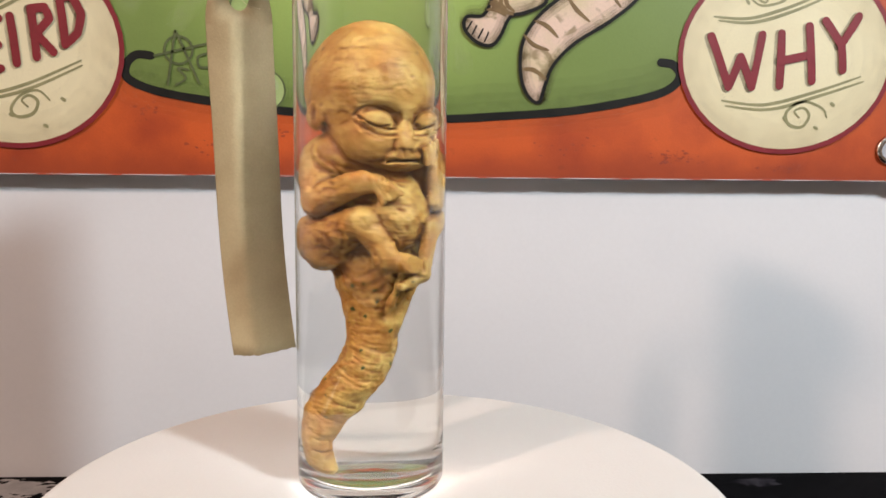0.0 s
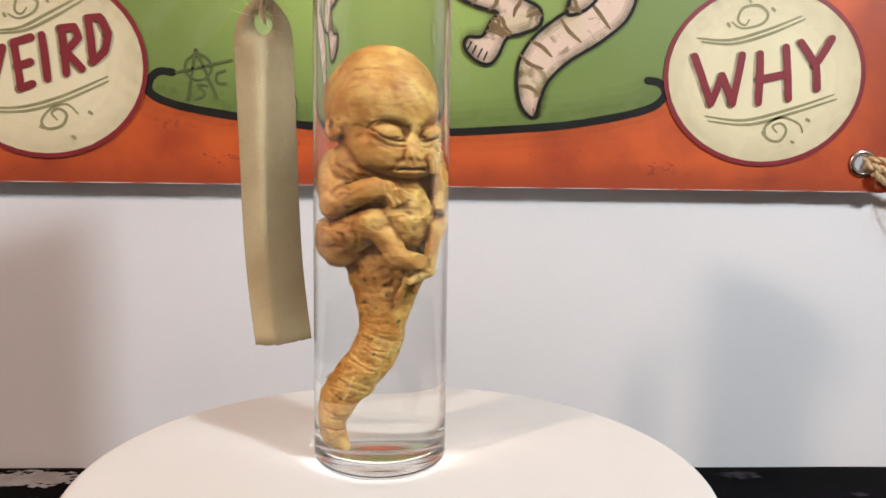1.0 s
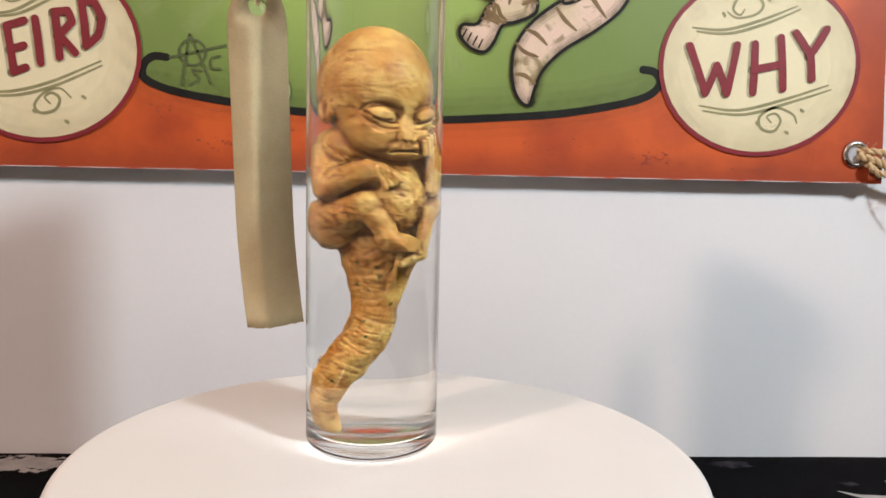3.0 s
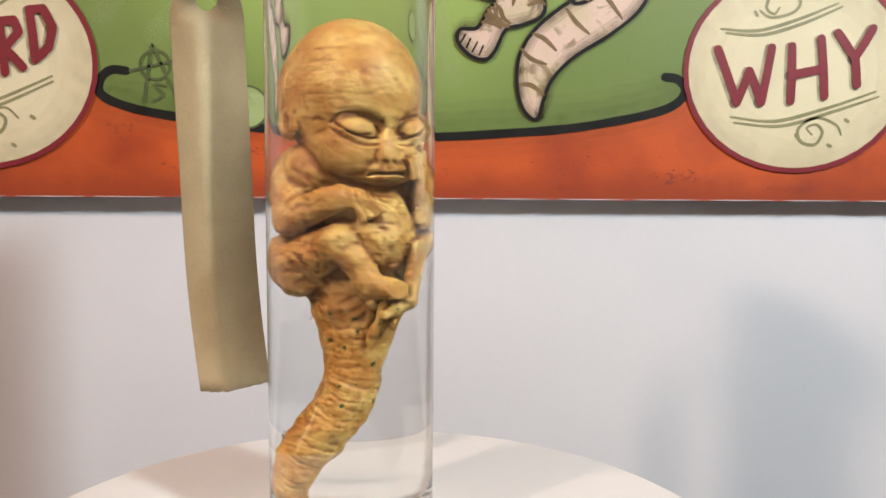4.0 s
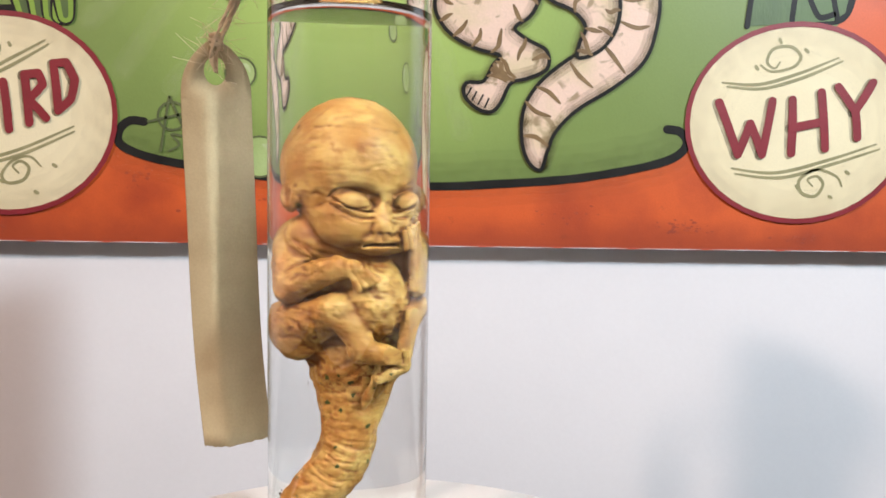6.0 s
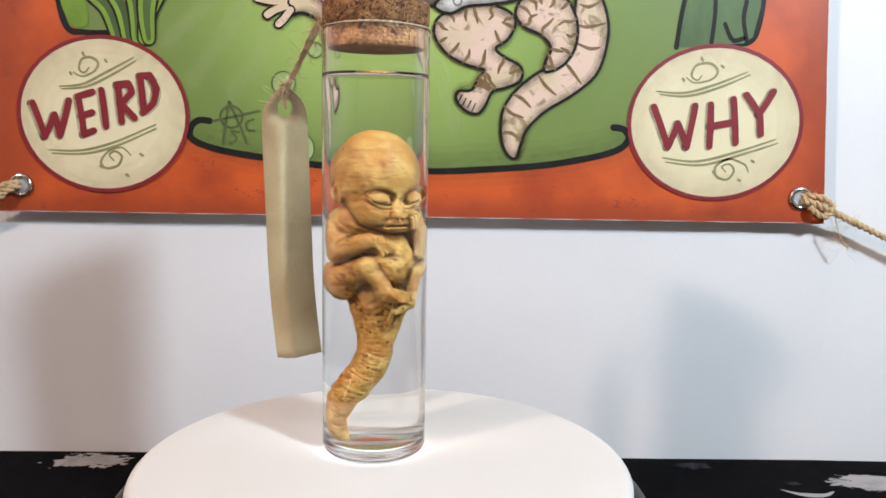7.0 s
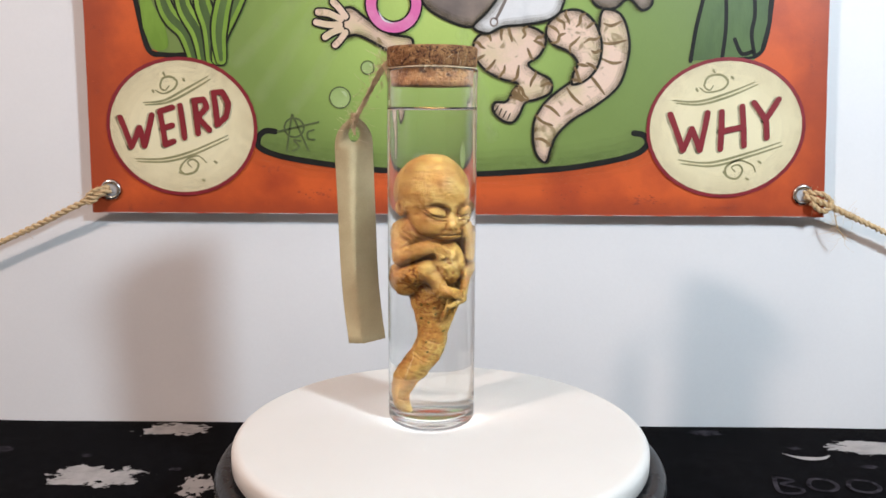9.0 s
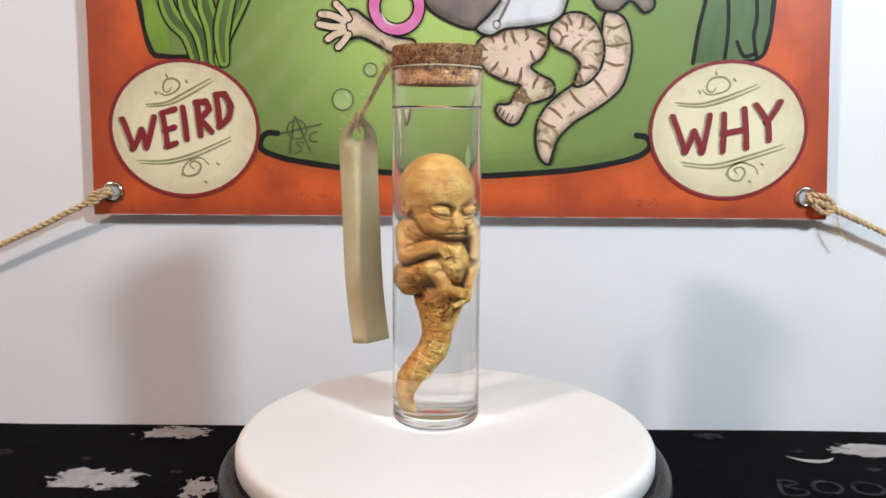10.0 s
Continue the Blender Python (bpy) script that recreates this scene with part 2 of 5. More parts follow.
def blotched(m, scale, tone, low, high):
    """Brushed dark blotches over a paint."""
    n, l = m.node_tree.nodes, m.node_tree.links
    b = n["Principled BSDF"]
    old = b.inputs["Base Color"].links[0].from_socket
    tc = n.new("ShaderNodeTexCoord")
    ns = n.new("ShaderNodeTexNoise")
    ns.inputs["Scale"].default_value, ns.inputs["Detail"].default_value, ns.inputs["Distortion"].default_value = scale, 3.0, 0.9
    l.new(tc.outputs["Object"], ns.inputs["Vector"])
    r = n.new("ShaderNodeValToRGB")
    r.color_ramp.elements[0].position, r.color_ramp.elements[1].position = low, high
    l.new(ns.outputs["Fac"], r.inputs[0])
    half = n.new("ShaderNodeMath")
    half.operation = "MULTIPLY"
    half.inputs[1].default_value = 0.75
    l.new(r.outputs[0], half.inputs[0])
    mx = n.new("ShaderNodeMixRGB")
    mx.inputs[2].default_value = (*tone, 1)
    l.new(half.outputs[0], mx.inputs[0])
    l.new(old, mx.inputs[1])
    l.new(mx.outputs[0], b.inputs["Base Color"])


blotched(PINK_SKIN, 95, (0.24, 0.17, 0.07), 0.57, 0.66)
GREY_SKIN = surface("grey_paint", (0.30, 0.24, 0.20), (0.16, 0.13, 0.12), 40, (1, 1, 1), (0.35, 0.7), 0.42, 0, 0.0001, 900, 0.04)
BROWN_MARK = surface("brown_mark", (0.16, 0.095, 0.040), (0.26, 0.17, 0.075), 140, (1, 1, 1), (0.3, 0.7), 0.42, 0, 0.0001, 900, 0.05)
WHITE_PAINT = surface("white_paint", (0.74, 0.74, 0.75), (0.5, 0.5, 0.53), 45, (1, 1, 1), (0.5, 0.8), 0.42, 0, 0.0001, 900, 0.03)
MAGENTA = surface("magenta_paint", (0.70, 0.16, 0.40), (0.78, 0.36, 0.56), 60, (1, 1, 1), (0.4, 0.7), 0.42, 0, 0.0001, 900, 0.03)
LEAF = surface("leaf_paint", (0.15, 0.27, 0.03), (0.26, 0.42, 0.06), 45, (1, 1, 0.3), (0.35, 0.7), 0.42, 0, 0.0001, 900, 0.04)
DARK_LEAF = surface("dark_leaf_paint", (0.055, 0.10, 0.028), (0.12, 0.20, 0.055), 35, (1, 1, 0.3), (0.35, 0.7), 0.42, 0, 0.0001, 900, 0.04)
BUBBLE = surface("bubble_paint", (0.30, 0.42, 0.14), (0.40, 0.52, 0.22), 45, (1, 1, 1), (0.35, 0.7), 0.42, 0, 0.0001, 900, 0.03)
GLINT = surface("pale_green_paint", (0.46, 0.56, 0.30), (0.38, 0.48, 0.22), 90, rough=0.42)
STEEL = surface("nickel", (0.72, 0.70, 0.66), (0.6, 0.58, 0.55), 200, (1, 1, 1), (0.3, 0.7), 0.2, 1.0, 0.0001, 900, 0.03)
JUTE = surface("jute", (0.74, 0.55, 0.32), (0.56, 0.38, 0.19), 500, (1, 1, 1), (0.35, 0.7), 0.9, 0, 0.0006, 3000, 0.15)
TWINE = surface("pale_twine", (0.82, 0.68, 0.46), (0.66, 0.50, 0.30), 500, (1, 1, 1), (0.35, 0.7), 0.9, 0, 0.0005, 3000, 0.12)
PAPER = surface("aged_paper", (0.46, 0.365, 0.205), (0.39, 0.30, 0.16), 60, (1, 1, 1), (0.4, 0.75), 0.8, 0, 0.00007, 1400, 0.05)
INK_BROWN = surface("pen_ink", (0.05, 0.03, 0.02), (0.09, 0.05, 0.03), 200, (1, 1, 1), (0.3, 0.7), 0.6)


def printed(name, source):
    """The cloth's print: its colour breaks up into black pile where the ink runs out."""
    m = source.copy()
    m.name = name
    n, l = m.node_tree.nodes, m.node_tree.links
    b = n["Principled BSDF"]
    old = b.inputs["Base Color"].links[0].from_socket
    att = n.new("ShaderNodeAttribute")
    att.attribute_name = "print_ink"
    tc = n.new("ShaderNodeTexCoord")
    ns = n.new("ShaderNodeTexNoise")
    ns.inputs["Scale"].default_value, ns.inputs["Detail"].default_value, ns.inputs["Roughness"].default_value = 240, 5.0, 0.6
    l.new(tc.outputs["Object"], ns.inputs["Vector"])
    add = n.new("ShaderNodeMath")
    add.operation = "ADD"
    l.new(att.outputs["Fac"], add.inputs[0])
    l.new(ns.outputs["Fac"], add.inputs[1])
    r = n.new("ShaderNodeValToRGB")
    r.color_ramp.elements[0].position, r.color_ramp.elements[1].position = 0.74, 1.04
    l.new(add.outputs[0], r.inputs[0])
    mx = n.new("ShaderNodeMixRGB")
    mx.inputs[1].default_value = (0.0032, 0.0028, 0.004, 1)
    l.new(r.outputs[0], mx.inputs[0])
    l.new(old, mx.inputs[2])
    l.new(mx.outputs[0], b.inputs["Base Color"])
    return m


WHITE_PRINT, GREY_PRINT = printed("white_print", WHITE_FLEECE), printed("grey_print", GREY_FLEECE)
for soft_cloth in (BLACK_FLEECE, WHITE_FLEECE, GREY_FLEECE, WHITE_PRINT, GREY_PRINT):
    soft_cloth.node_tree.nodes["Principled BSDF"].inputs["Specular IOR Level"].default_value = 0.08
BLACK_PLASTIC.node_tree.nodes["Principled BSDF"].inputs["Specular IOR Level"].default_value = 0.25
INK.node_tree.nodes["Principled BSDF"].inputs["Specular IOR Level"].default_value = 0.2
SKIN = resin_skin()
CORK = cork_stuff()
GLASS = clear("clear_glass", 1.5, (0.997, 1.0, 0.998))
LIQUID = clear("clear_liquid", 1.34, (1.0, 1.0, 0.996))
BUBBLE_AIR = clear("air_bubble", 0.75)


# ---- mesh helpers ----
def part(name, bm, material, parent=None, label="", smooth=False):
    me = bpy.data.meshes.new(name)
    bm.normal_update()
    bm.to_mesh(me)
    bm.free()
    me.materials.append(material)
    if smooth:
        me.polygons.foreach_set("use_smooth", [True] * len(me.polygons))
    ob = new(name, me)
    if parent:
        ob.parent = parent
    if label:
        ob["label"] = label
    return ob


def box(x0, x1, y0, y1, z0, z1, bevel=0.0, segments=2):
    bm = bmesh.new()
    bmesh.ops.create_cube(bm, size=1.0)
    for v in bm.verts:
        v.co = Vector(((x0 + x1) / 2 + v.co.x * (x1 - x0), (y0 + y1) / 2 + v.co.y * (y1 - y0), (z0 + z1) / 2 + v.co.z * (z1 - z0)))
    if bevel:
        bmesh.ops.bevel(bm, geom=list(bm.edges), offset=bevel, segments=segments, profile=0.6, affect="EDGES")
    return bm


def lathe(profile, steps=96, bm=None, wobble=None):
    """Turns (radius, height) pairs about z; a radius of 0 closes the end."""
    bm = bm or bmesh.new()
    rings = []
    for r, z in profile:
        if r <= 1e-9:
            rings.append([bm.verts.new((0, 0, z))])
        else:
            ring = []
            for i in range(steps):
                a = 2 * math.pi * i / steps
                rr = r + (wobble(a, z) if wobble else 0)
                ring.append(bm.verts.new((rr * math.cos(a), rr * math.sin(a), z)))
            rings.append(ring)
    for a, b in zip(rings, rings[1:]):
        for i in range(steps):
            j = (i + 1) % steps
            if len(a) == 1 and len(b) > 1:
                bm.faces.new((a[0], b[j], b[i]))
            elif len(b) == 1 and len(a) > 1:
                bm.faces.new((a[i], a[j], b[0]))
            elif len(a) > 1:
                bm.faces.new((a[i], a[j], b[j], b[i]))
    bmesh.ops.recalc_face_normals(bm, faces=list(bm.faces))
    return bm


def curve_points(points, per=8, closed=False):
    """Catmull-Rom through the given points, of any dimension."""
    p = [np.array(q, float) for q in points]
    n, out = len(p), []
    for i in range(n if closed else n - 1):
        a, b, c, d = (p[(i - 1) % n], p[i], p[(i + 1) % n], p[(i + 2) % n]) if closed else (
            p[max(i - 1, 0)], p[i], p[i + 1], p[min(i + 2, n - 1)])
        for k in range(per):
            t = k / per
            out.append(0.5 * (2 * b + (c - a) * t + (2 * a - 5 * b + 4 * c - d) * t * t + (3 * b - a - 3 * c + d) * t ** 3))
    if not closed:
        out.append(p[-1])
    return out


def tube(bm, points, radius, sides=8, closed=False):
    """Sweeps a circle along points; radius is a number or a function of 0..1."""
    pts = [Vector(q) for q in points]
    n = len(pts)
    rings, up = [], Vector((0.31, 0.52, 0.79))
    for i, q in enumerate(pts):
        d = (pts[(i + 1) % n] - pts[i - 1]) if closed else (pts[min(i + 1, n - 1)] - pts[max(i - 1, 0)])
        d.normalize()
        s = d.cross(up)
        if s.length < 1e-4:
            s = d.cross(Vector((1, 0, 0)))
        s.normalize()
        up = s.cross(d)
        r = radius(i / max(n - 1, 1)) if callable(radius) else radius
        rings.append([bm.verts.new(q + (s * math.cos(2 * math.pi * k / sides) + up * math.sin(2 * math.pi * k / sides)) * r) for k in range(sides)])
    for i in range(n if closed else n - 1):
        a, b = rings[i], rings[(i + 1) % n]
        for k in range(sides):
            bm.faces.new((a[k], a[(k + 1) % sides], b[(k + 1) % sides], b[k]))
    if not closed:
        bm.faces.new(list(reversed(rings[0])))
        bm.faces.new(rings[-1])
    return bm


def rope(path, radius, strands=2, pitch=0.006, fuzz=0, seed=1, hair=0.004):
    """Twisted strands along a path, with loose hairs."""
    rng = random.Random(seed)
    pts = [Vector(q) for q in path]
    length = [0.0]
    for a, b in zip(pts, pts[1:]):
        length.append(length[-1] + (b - a).length)
    bm = bmesh.new()
    for s in range(strands):
        line = []
        for i, q in enumerate(pts):
            d = (pts[min(i + 1, len(pts) - 1)] - pts[max(i - 1, 0)]).normalized()
            u = d.cross(Vector((0.2, 0.9, 0.3))).normalized()
            v = d.cross(u)
            a = 2 * math.pi * (length[i] / pitch + s / strands)
            line.append(q + (u * math.cos(a) + v * math.sin(a)) * radius * 0.5)
        tube(bm, line, radius * 0.62, 6)
    for _ in range(fuzz):
        i = rng.randrange(len(pts) - 1)
        d = Vector((rng.uniform(-1, 1), rng.uniform(-1, 1), rng.uniform(-1, 1))).normalized()
        e = Vector((rng.uniform(-1, 1), rng.uniform(-1, 1), rng.uniform(-1, 1))) * 0.4
        h = hair * rng.uniform(0.4, 1.3)
        q = pts[i] + d * radius * 0.6
        tube(bm, [q, q + d * h * 0.5, q + (d + e) * h], 0.00006, 3)
    return bm


# ---- room, table and cloth ----
def slab(name, bm, material, label, category):
    return tagged(part(name, bm, material), label, category, "", "structure")


slab("wall_north", box(-1.5, 1.5, WALL_Y, WALL_Y + 0.08, -0.80, 1.62), WHITE_WALL, "plain white painted wall behind the table", "wall")
slab("wall_south", box(-1.5, 1.5, -2.08, -2.0, -0.80, 1.62), ROOM_PAINT, "plain pale wall closing the room", "wall")
slab("wall_west", box(-1.58, -1.5, -2.08, WALL_Y + 0.08, -0.80, 1.62), ROOM_PAINT, "plain pale wall closing the room", "wall")
slab("wall_east", box(1.5, 1.58, -2.08, WALL_Y + 0.08, -0.80, 1.62), ROOM_PAINT, "plain pale wall closing the room", "wall")
slab("floor", box(-1.58, 1.58, -2.08, WALL_Y + 0.08, -0.90, -0.80), FLOOR_WOOD, "plain wooden floor of the room", "floor")
slab("ceiling", box(-1.58, 1.58, -2.08, WALL_Y + 0.08, 1.62, 1.70), ROOM_PAINT, "plain pale ceiling of the room", "ceiling")

table = tagged(new("table"), "dark wooden table under a black fleece cloth", "table")
part("tabletop", box(-0.70, 0.70, -0.62, WALL_Y - 0.006, TABLE_Z - 0.035, TABLE_Z - 0.004, 0.003), WOOD, table)
for lx in (-0.64, 0.64):
    for ly in (-0.56, 0.12):
        part("leg", box(lx - 0.03, lx + 0.03, ly - 0.03, ly + 0.03, -0.80, TABLE_Z - 0.035, 0.004), WOOD, table)


def cloth_z(x, y):
    far = max(0.0, abs(x) - 0.15, abs(y) - 0.15)
    return TABLE_Z + min(far * 4, 1.0) * 0.0016 * noise.noise(Vector((x * 14, y * 14, 2.0)))


def cloth_sheet():
    bm = bmesh.new()
    nx, ny = 150, 90
    rows = []
    for j in range(ny + 1):
        row = []
        for i in range(nx + 1):
            x, y = -0.71 + 1.42 * i / nx, -0.63 + (WALL_Y - 0.003 + 0.63) * j / ny
            row.append(bm.verts.new((x, y, cloth_z(x, y))))
        rows.append(row)
    for j in range(ny):
        for i in range(nx):
            bm.faces.new((rows[j][i], rows[j][i + 1], rows[j + 1][i + 1], rows[j + 1][i]))
    ext = bmesh.ops.extrude_face_region(bm, geom=list(bm.faces))
    for v in ext["geom"]:
        if isinstance(v, bmesh.types.BMVert):
            v.co.z -= 0.003
    bmesh.ops.recalc_face_normals(bm, faces=list(bm.faces))
    return bm


cloth = tagged(part("tablecloth", cloth_sheet(), BLACK_FLEECE, None, "", True), "black fleece cloth printed with ragged white and grey spooky shapes", "tablecloth")


def ragged(cx, cy, rx, ry, seed, lobes=5, rag=0.45):
    """A torn cloud-shaped print with worn edges, following the cloth."""
    bm = bmesh.new()
    ink = bm.verts.layers.float.new("print_ink")
    step = max(rx, ry) / 34
    nx, ny = int(rx * 1.6 / step), int(ry * 1.6 / step)
    grid = {}
    for i in range(-nx, nx + 1):
        for j in range(-ny, ny + 1):
            x, y = i * step, j * step
            q = Vector((x / rx * lobes * 0.36, y / ry * lobes * 0.36, seed * 3.7))
            f = 0.62 - 0.85 * ((x / rx) ** 2 + (y / ry) ** 2) + rag * 1.3 * noise.noise(q) + rag * 0.9 * noise.noise(q * 2.3) + 0.3 * noise.noise(q * 5)
            if f > -0.22 and cy + y < WALL_Y - 0.006:
                v = bm.verts.new((cx + x, cy + y, cloth_z(cx + x, cy + y) + 0.0004))
                v[ink] = min(max(0.45 + f * 1.1, 0.0), 1.0)
                grid[i, j] = v
    for i, j in list(grid):
        four = [grid.get(q) for q in ((i, j), (i + 1, j), (i + 1, j + 1), (i, j + 1))]
        if all(four):
            bm.faces.new(four)
    bmesh.ops.delete(bm, geom=[v for v in bm.verts if not v.link_faces], context="VERTS")
    return bm


for k, (cx, cy, rx, ry, lobes, rag, mat) in enumerate([
        (-0.194, 0.168, 0.025, 0.013, 6, 0.5, WHITE_PRINT), (-0.216, 0.092, 0.029, 0.017, 6, 0.5, WHITE_PRINT),
        (-0.150, 0.080, 0.011, 0.015, 6, 0.5, WHITE_PRINT), (0.288, 0.148, 0.026, 0.012, 6, 0.5, WHITE_PRINT),
        (0.160, 0.064, 0.014, 0.004, 4, 0.4, WHITE_PRINT), (-0.30, 0.13, 0.012, 0.006, 6, 0.6, GREY_PRINT),
        (-0.235, 0.122, 0.004, 0.003, 5, 0.5, GREY_PRINT), (-0.170, 0.103, 0.004, 0.003, 5, 0.5, GREY_PRINT),
        (0.185, 0.171, 0.012, 0.005, 6, 0.6, GREY_PRINT), (0.238, 0.146, 0.005, 0.003, 5, 0.5, GREY_PRINT),
        (0.275, 0.118, 0.006, 0.003, 5, 0.5, GREY_PRINT), (0.135, 0.146, 0.003, 0.003, 5, 0.5, GREY_PRINT),
        (0.135, 0.092, 0.004, 0.004, 5, 0.5, GREY_PRINT), (-0.34, 0.05, 0.03, 0.016, 6, 0.5, WHITE_PRINT),
        (0.35, 0.05, 0.03, 0.014, 6, 0.5, WHITE_PRINT)]):
    part("print", ragged(cx, cy, rx, ry, k + 1, lobes, rag), mat, cloth)


def flat_stroke(points, width, height, per=6, closed=False, taper=0.0, axis="z"):
    """A flat ribbon of that width through 2D points, on the table (z) or facing the viewer (y)."""
    pts = curve_points(points, per, closed)
    n = len(pts)
    bm = bmesh.new()
    pair = []
    for i, q in enumerate(pts):
        d = (pts[(i + 1) % n] - pts[i - 1]) if closed else (pts[min(i + 1, n - 1)] - pts[max(i - 1, 0)])
        d = d / (np.hypot(*d) + 1e-12)
        s = np.array([-d[1], d[0]])
        t = i / max(n - 1, 1)
        w = width * 0.5 * (1 - taper * abs(2 * t - 1) ** 1.5) * (1 + 0.10 * noise.noise(Vector((q[0] * 90 + 7, q[1] * 90, 1))))
        a, b = q + s * w, q - s * w
        if axis == "z":
            pair.append((bm.verts.new((a[0], a[1], height)), bm.verts.new((b[0], b[1], height))))
        else:
            pair.append((bm.verts.new((a[0], height, a[1])), bm.verts.new((b[0], height, b[1]))))
    for i in range(n if closed else n - 1):
        a, b = pair[i], pair[(i + 1) % n]
        bm.faces.new((a[0], a[1], b[1], b[0]))
    if not closed:
        for end, other in ((0, 1), (n - 1, n - 2)):
            a, b = pair[end]
            mid = (a.co + b.co) / 2
            out = mid - (pair[other][0].co + pair[other][1].co) / 2
            out = out.normalized() * (a.co - b.co).length / 2
            side = (a.co - b.co) / 2
            fan = [bm.verts.new(mid + side * math.cos(k * math.pi / 6) + out * math.sin(k * math.pi / 6)) for k in range(1, 6)]
            bm.faces.new([a, *fan, b] if end else [b, *reversed(fan), a])
    return bm


# crescent and the grey word printed on the cloth
part("print", flat_stroke([(0.226, 0.136), (0.234, 0.130), (0.242, 0.128), (0.250, 0.129), (0.257, 0.134)], 0.0055, TABLE_Z + 0.0009, 6, False, 0.95), WHITE_FLEECE, cloth)
for word in ([(0.207, 0.100), (0.203, 0.080), (0.214, 0.078), (0.218, 0.084), (0.208, 0.090), (0.217, 0.095), (0.207, 0.100)],
             [(0.224, 0.089), (0.229, 0.097), (0.239, 0.096), (0.241, 0.087), (0.234, 0.081), (0.226, 0.083), (0.224, 0.089)],
             [(0.248, 0.088), (0.253, 0.096), (0.264, 0.095), (0.266, 0.086), (0.259, 0.080), (0.250, 0.082), (0.248, 0.088)]):
    part("lettering", flat_stroke(word, 0.0028, TABLE_Z + 0.0009, 6), GREY_FLEECE, cloth, "grey printed capital letter")

# ---- turntable ----
turntable = tagged(new("turntable"), "round display turntable with white disc and glossy black base", "turntable")
disc = [(0.0, 0.0), (0.05, 0.0)]
disc += [(0.0965 + 0.0045 * math.sin(a), -0.0045 + 0.0045 * math.cos(a)) for a in [math.pi / 2 * k / 8 for k in range(9)]]
disc += [(0.101, -0.010), (0.0985, -0.0115), (0.092, -0.0115), (0.0, -0.0115)]
part("disc", lathe(disc, 160), DISC_WHITE, turntable, "smooth white plastic disc", True)
base = [(0.0, -0.0125), (0.098, -0.0125), (0.1012, -0.0125), (0.1025, -0.0119)]
base += [(0.1034 + 0.006 * math.sin(a), -0.018 + 0.006 * math.cos(a)) for a in [math.pi / 2 * k / 7 for k in range(8)]]
base += [(0.1087, -0.026), (0.1066, -0.0285), (0.1066, -0.031), (0.1076, -0.033), (0.1056, -0.066), (0.103, -0.0700), (0.0, -0.0700)]
part("base", lathe(base, 160), BLACK_PLASTIC, turntable, "glossy black plastic base", True)
for a in (0.3, 2.4, 4.5):
    foot = lathe([(0, TABLE_Z + 0.001), (0.010, TABLE_Z + 0.001), (0.010, -0.0702), (0, -0.0702)], 24)
    bmesh.ops.translate(foot, verts=list(foot.verts), vec=(0.08 * math.cos(a), 0.08 * math.sin(a), 0))
    part("foot", foot, BLACK_PLASTIC, turntable)

# ---- power plug beside the base ----
plug = tagged(new("power_plug"), "cream plastic plug with ribbed cable sleeve lying on black cloth", "plug")
plug.location = (0.008, -0.012, 0.0)
PZ = TABLE_Z + 0.0012
body = box(-0.152, -0.116, 0.030, 0.049, PZ, PZ + 0.0125, 0.002, 3)
part("body", body, CREAM_PLASTIC, plug)
for k, (x0, x1, h) in enumerate([(-0.1545, -0.1528, 0.0118), (-0.158, -0.1555, 0.0118), (-0.168, -0.1588, 0.0112), (-0.178, -0.1692, 0.0100), (-0.187, -0.1795, 0.0090)]):
    part("rib", box(x0, x1, 0.0385 - h * 0.6, 0.0385 + h * 0.6, PZ, PZ + h, 0.0012, 2), CREAM_PLASTIC, plug)
part("cable", tube(bmesh.new(), curve_points([(-0.150, 0.0385, PZ + 0.004), (-0.19, 0.0385, PZ + 0.004), (-0.235, 0.030, PZ + 0.003), (-0.28, -0.02, PZ + 0.003), (-0.30, -0.10, PZ + 0.003), (-0.28, -0.25, PZ + 0.003)], 10), 0.0025, 12), CREAM_PLASTIC, plug, "", True)

# ---- banner ----
X0, Z0 = -0.2419, 0.0830
banner = tagged(new("banner"), "painted vinyl sideshow banner with orange border, green pool and cream roundels", "banner")
banner.location = (X0, BANNER_Y, Z0)
BW, BH = 0.4985, 0.235


def sheet():
    bm = bmesh.new()
    nx, nz = 40, 20
    grid = []
    for j in range(nz + 1):
        row = []
        for i in range(nx + 1):
            x, z = BW * i / nx, BH * j / nz
            far, u = z / 0.15, x / BW
            x += -0.003 * (1 - far) * (1 - u) ** 6 + (0.0023 - 0.0083 * far) * u ** 6
            edge = 0.0006 * noise.noise(Vector((x * 30, z * 30, 5)))
            row.append(bm.verts.new((x + (edge if i in (0, nx) else 0), 0.0, z + (edge if j in (0, nz) else 0))))
        grid.append(row)
    for j in range(nz):
        for i in range(nx):
            bm.faces.new((grid[j][i], grid[j][i + 1], grid[j + 1][i + 1], grid[j + 1][i]))
    ext = bmesh.ops.extrude_face_region(bm, geom=list(bm.faces))
    for v in ext["geom"]:
        if isinstance(v, bmesh.types.BMVert):
            v.co.y += 0.0012
    bmesh.ops.recalc_face_normals(bm, faces=list(bm.faces))
    return bm


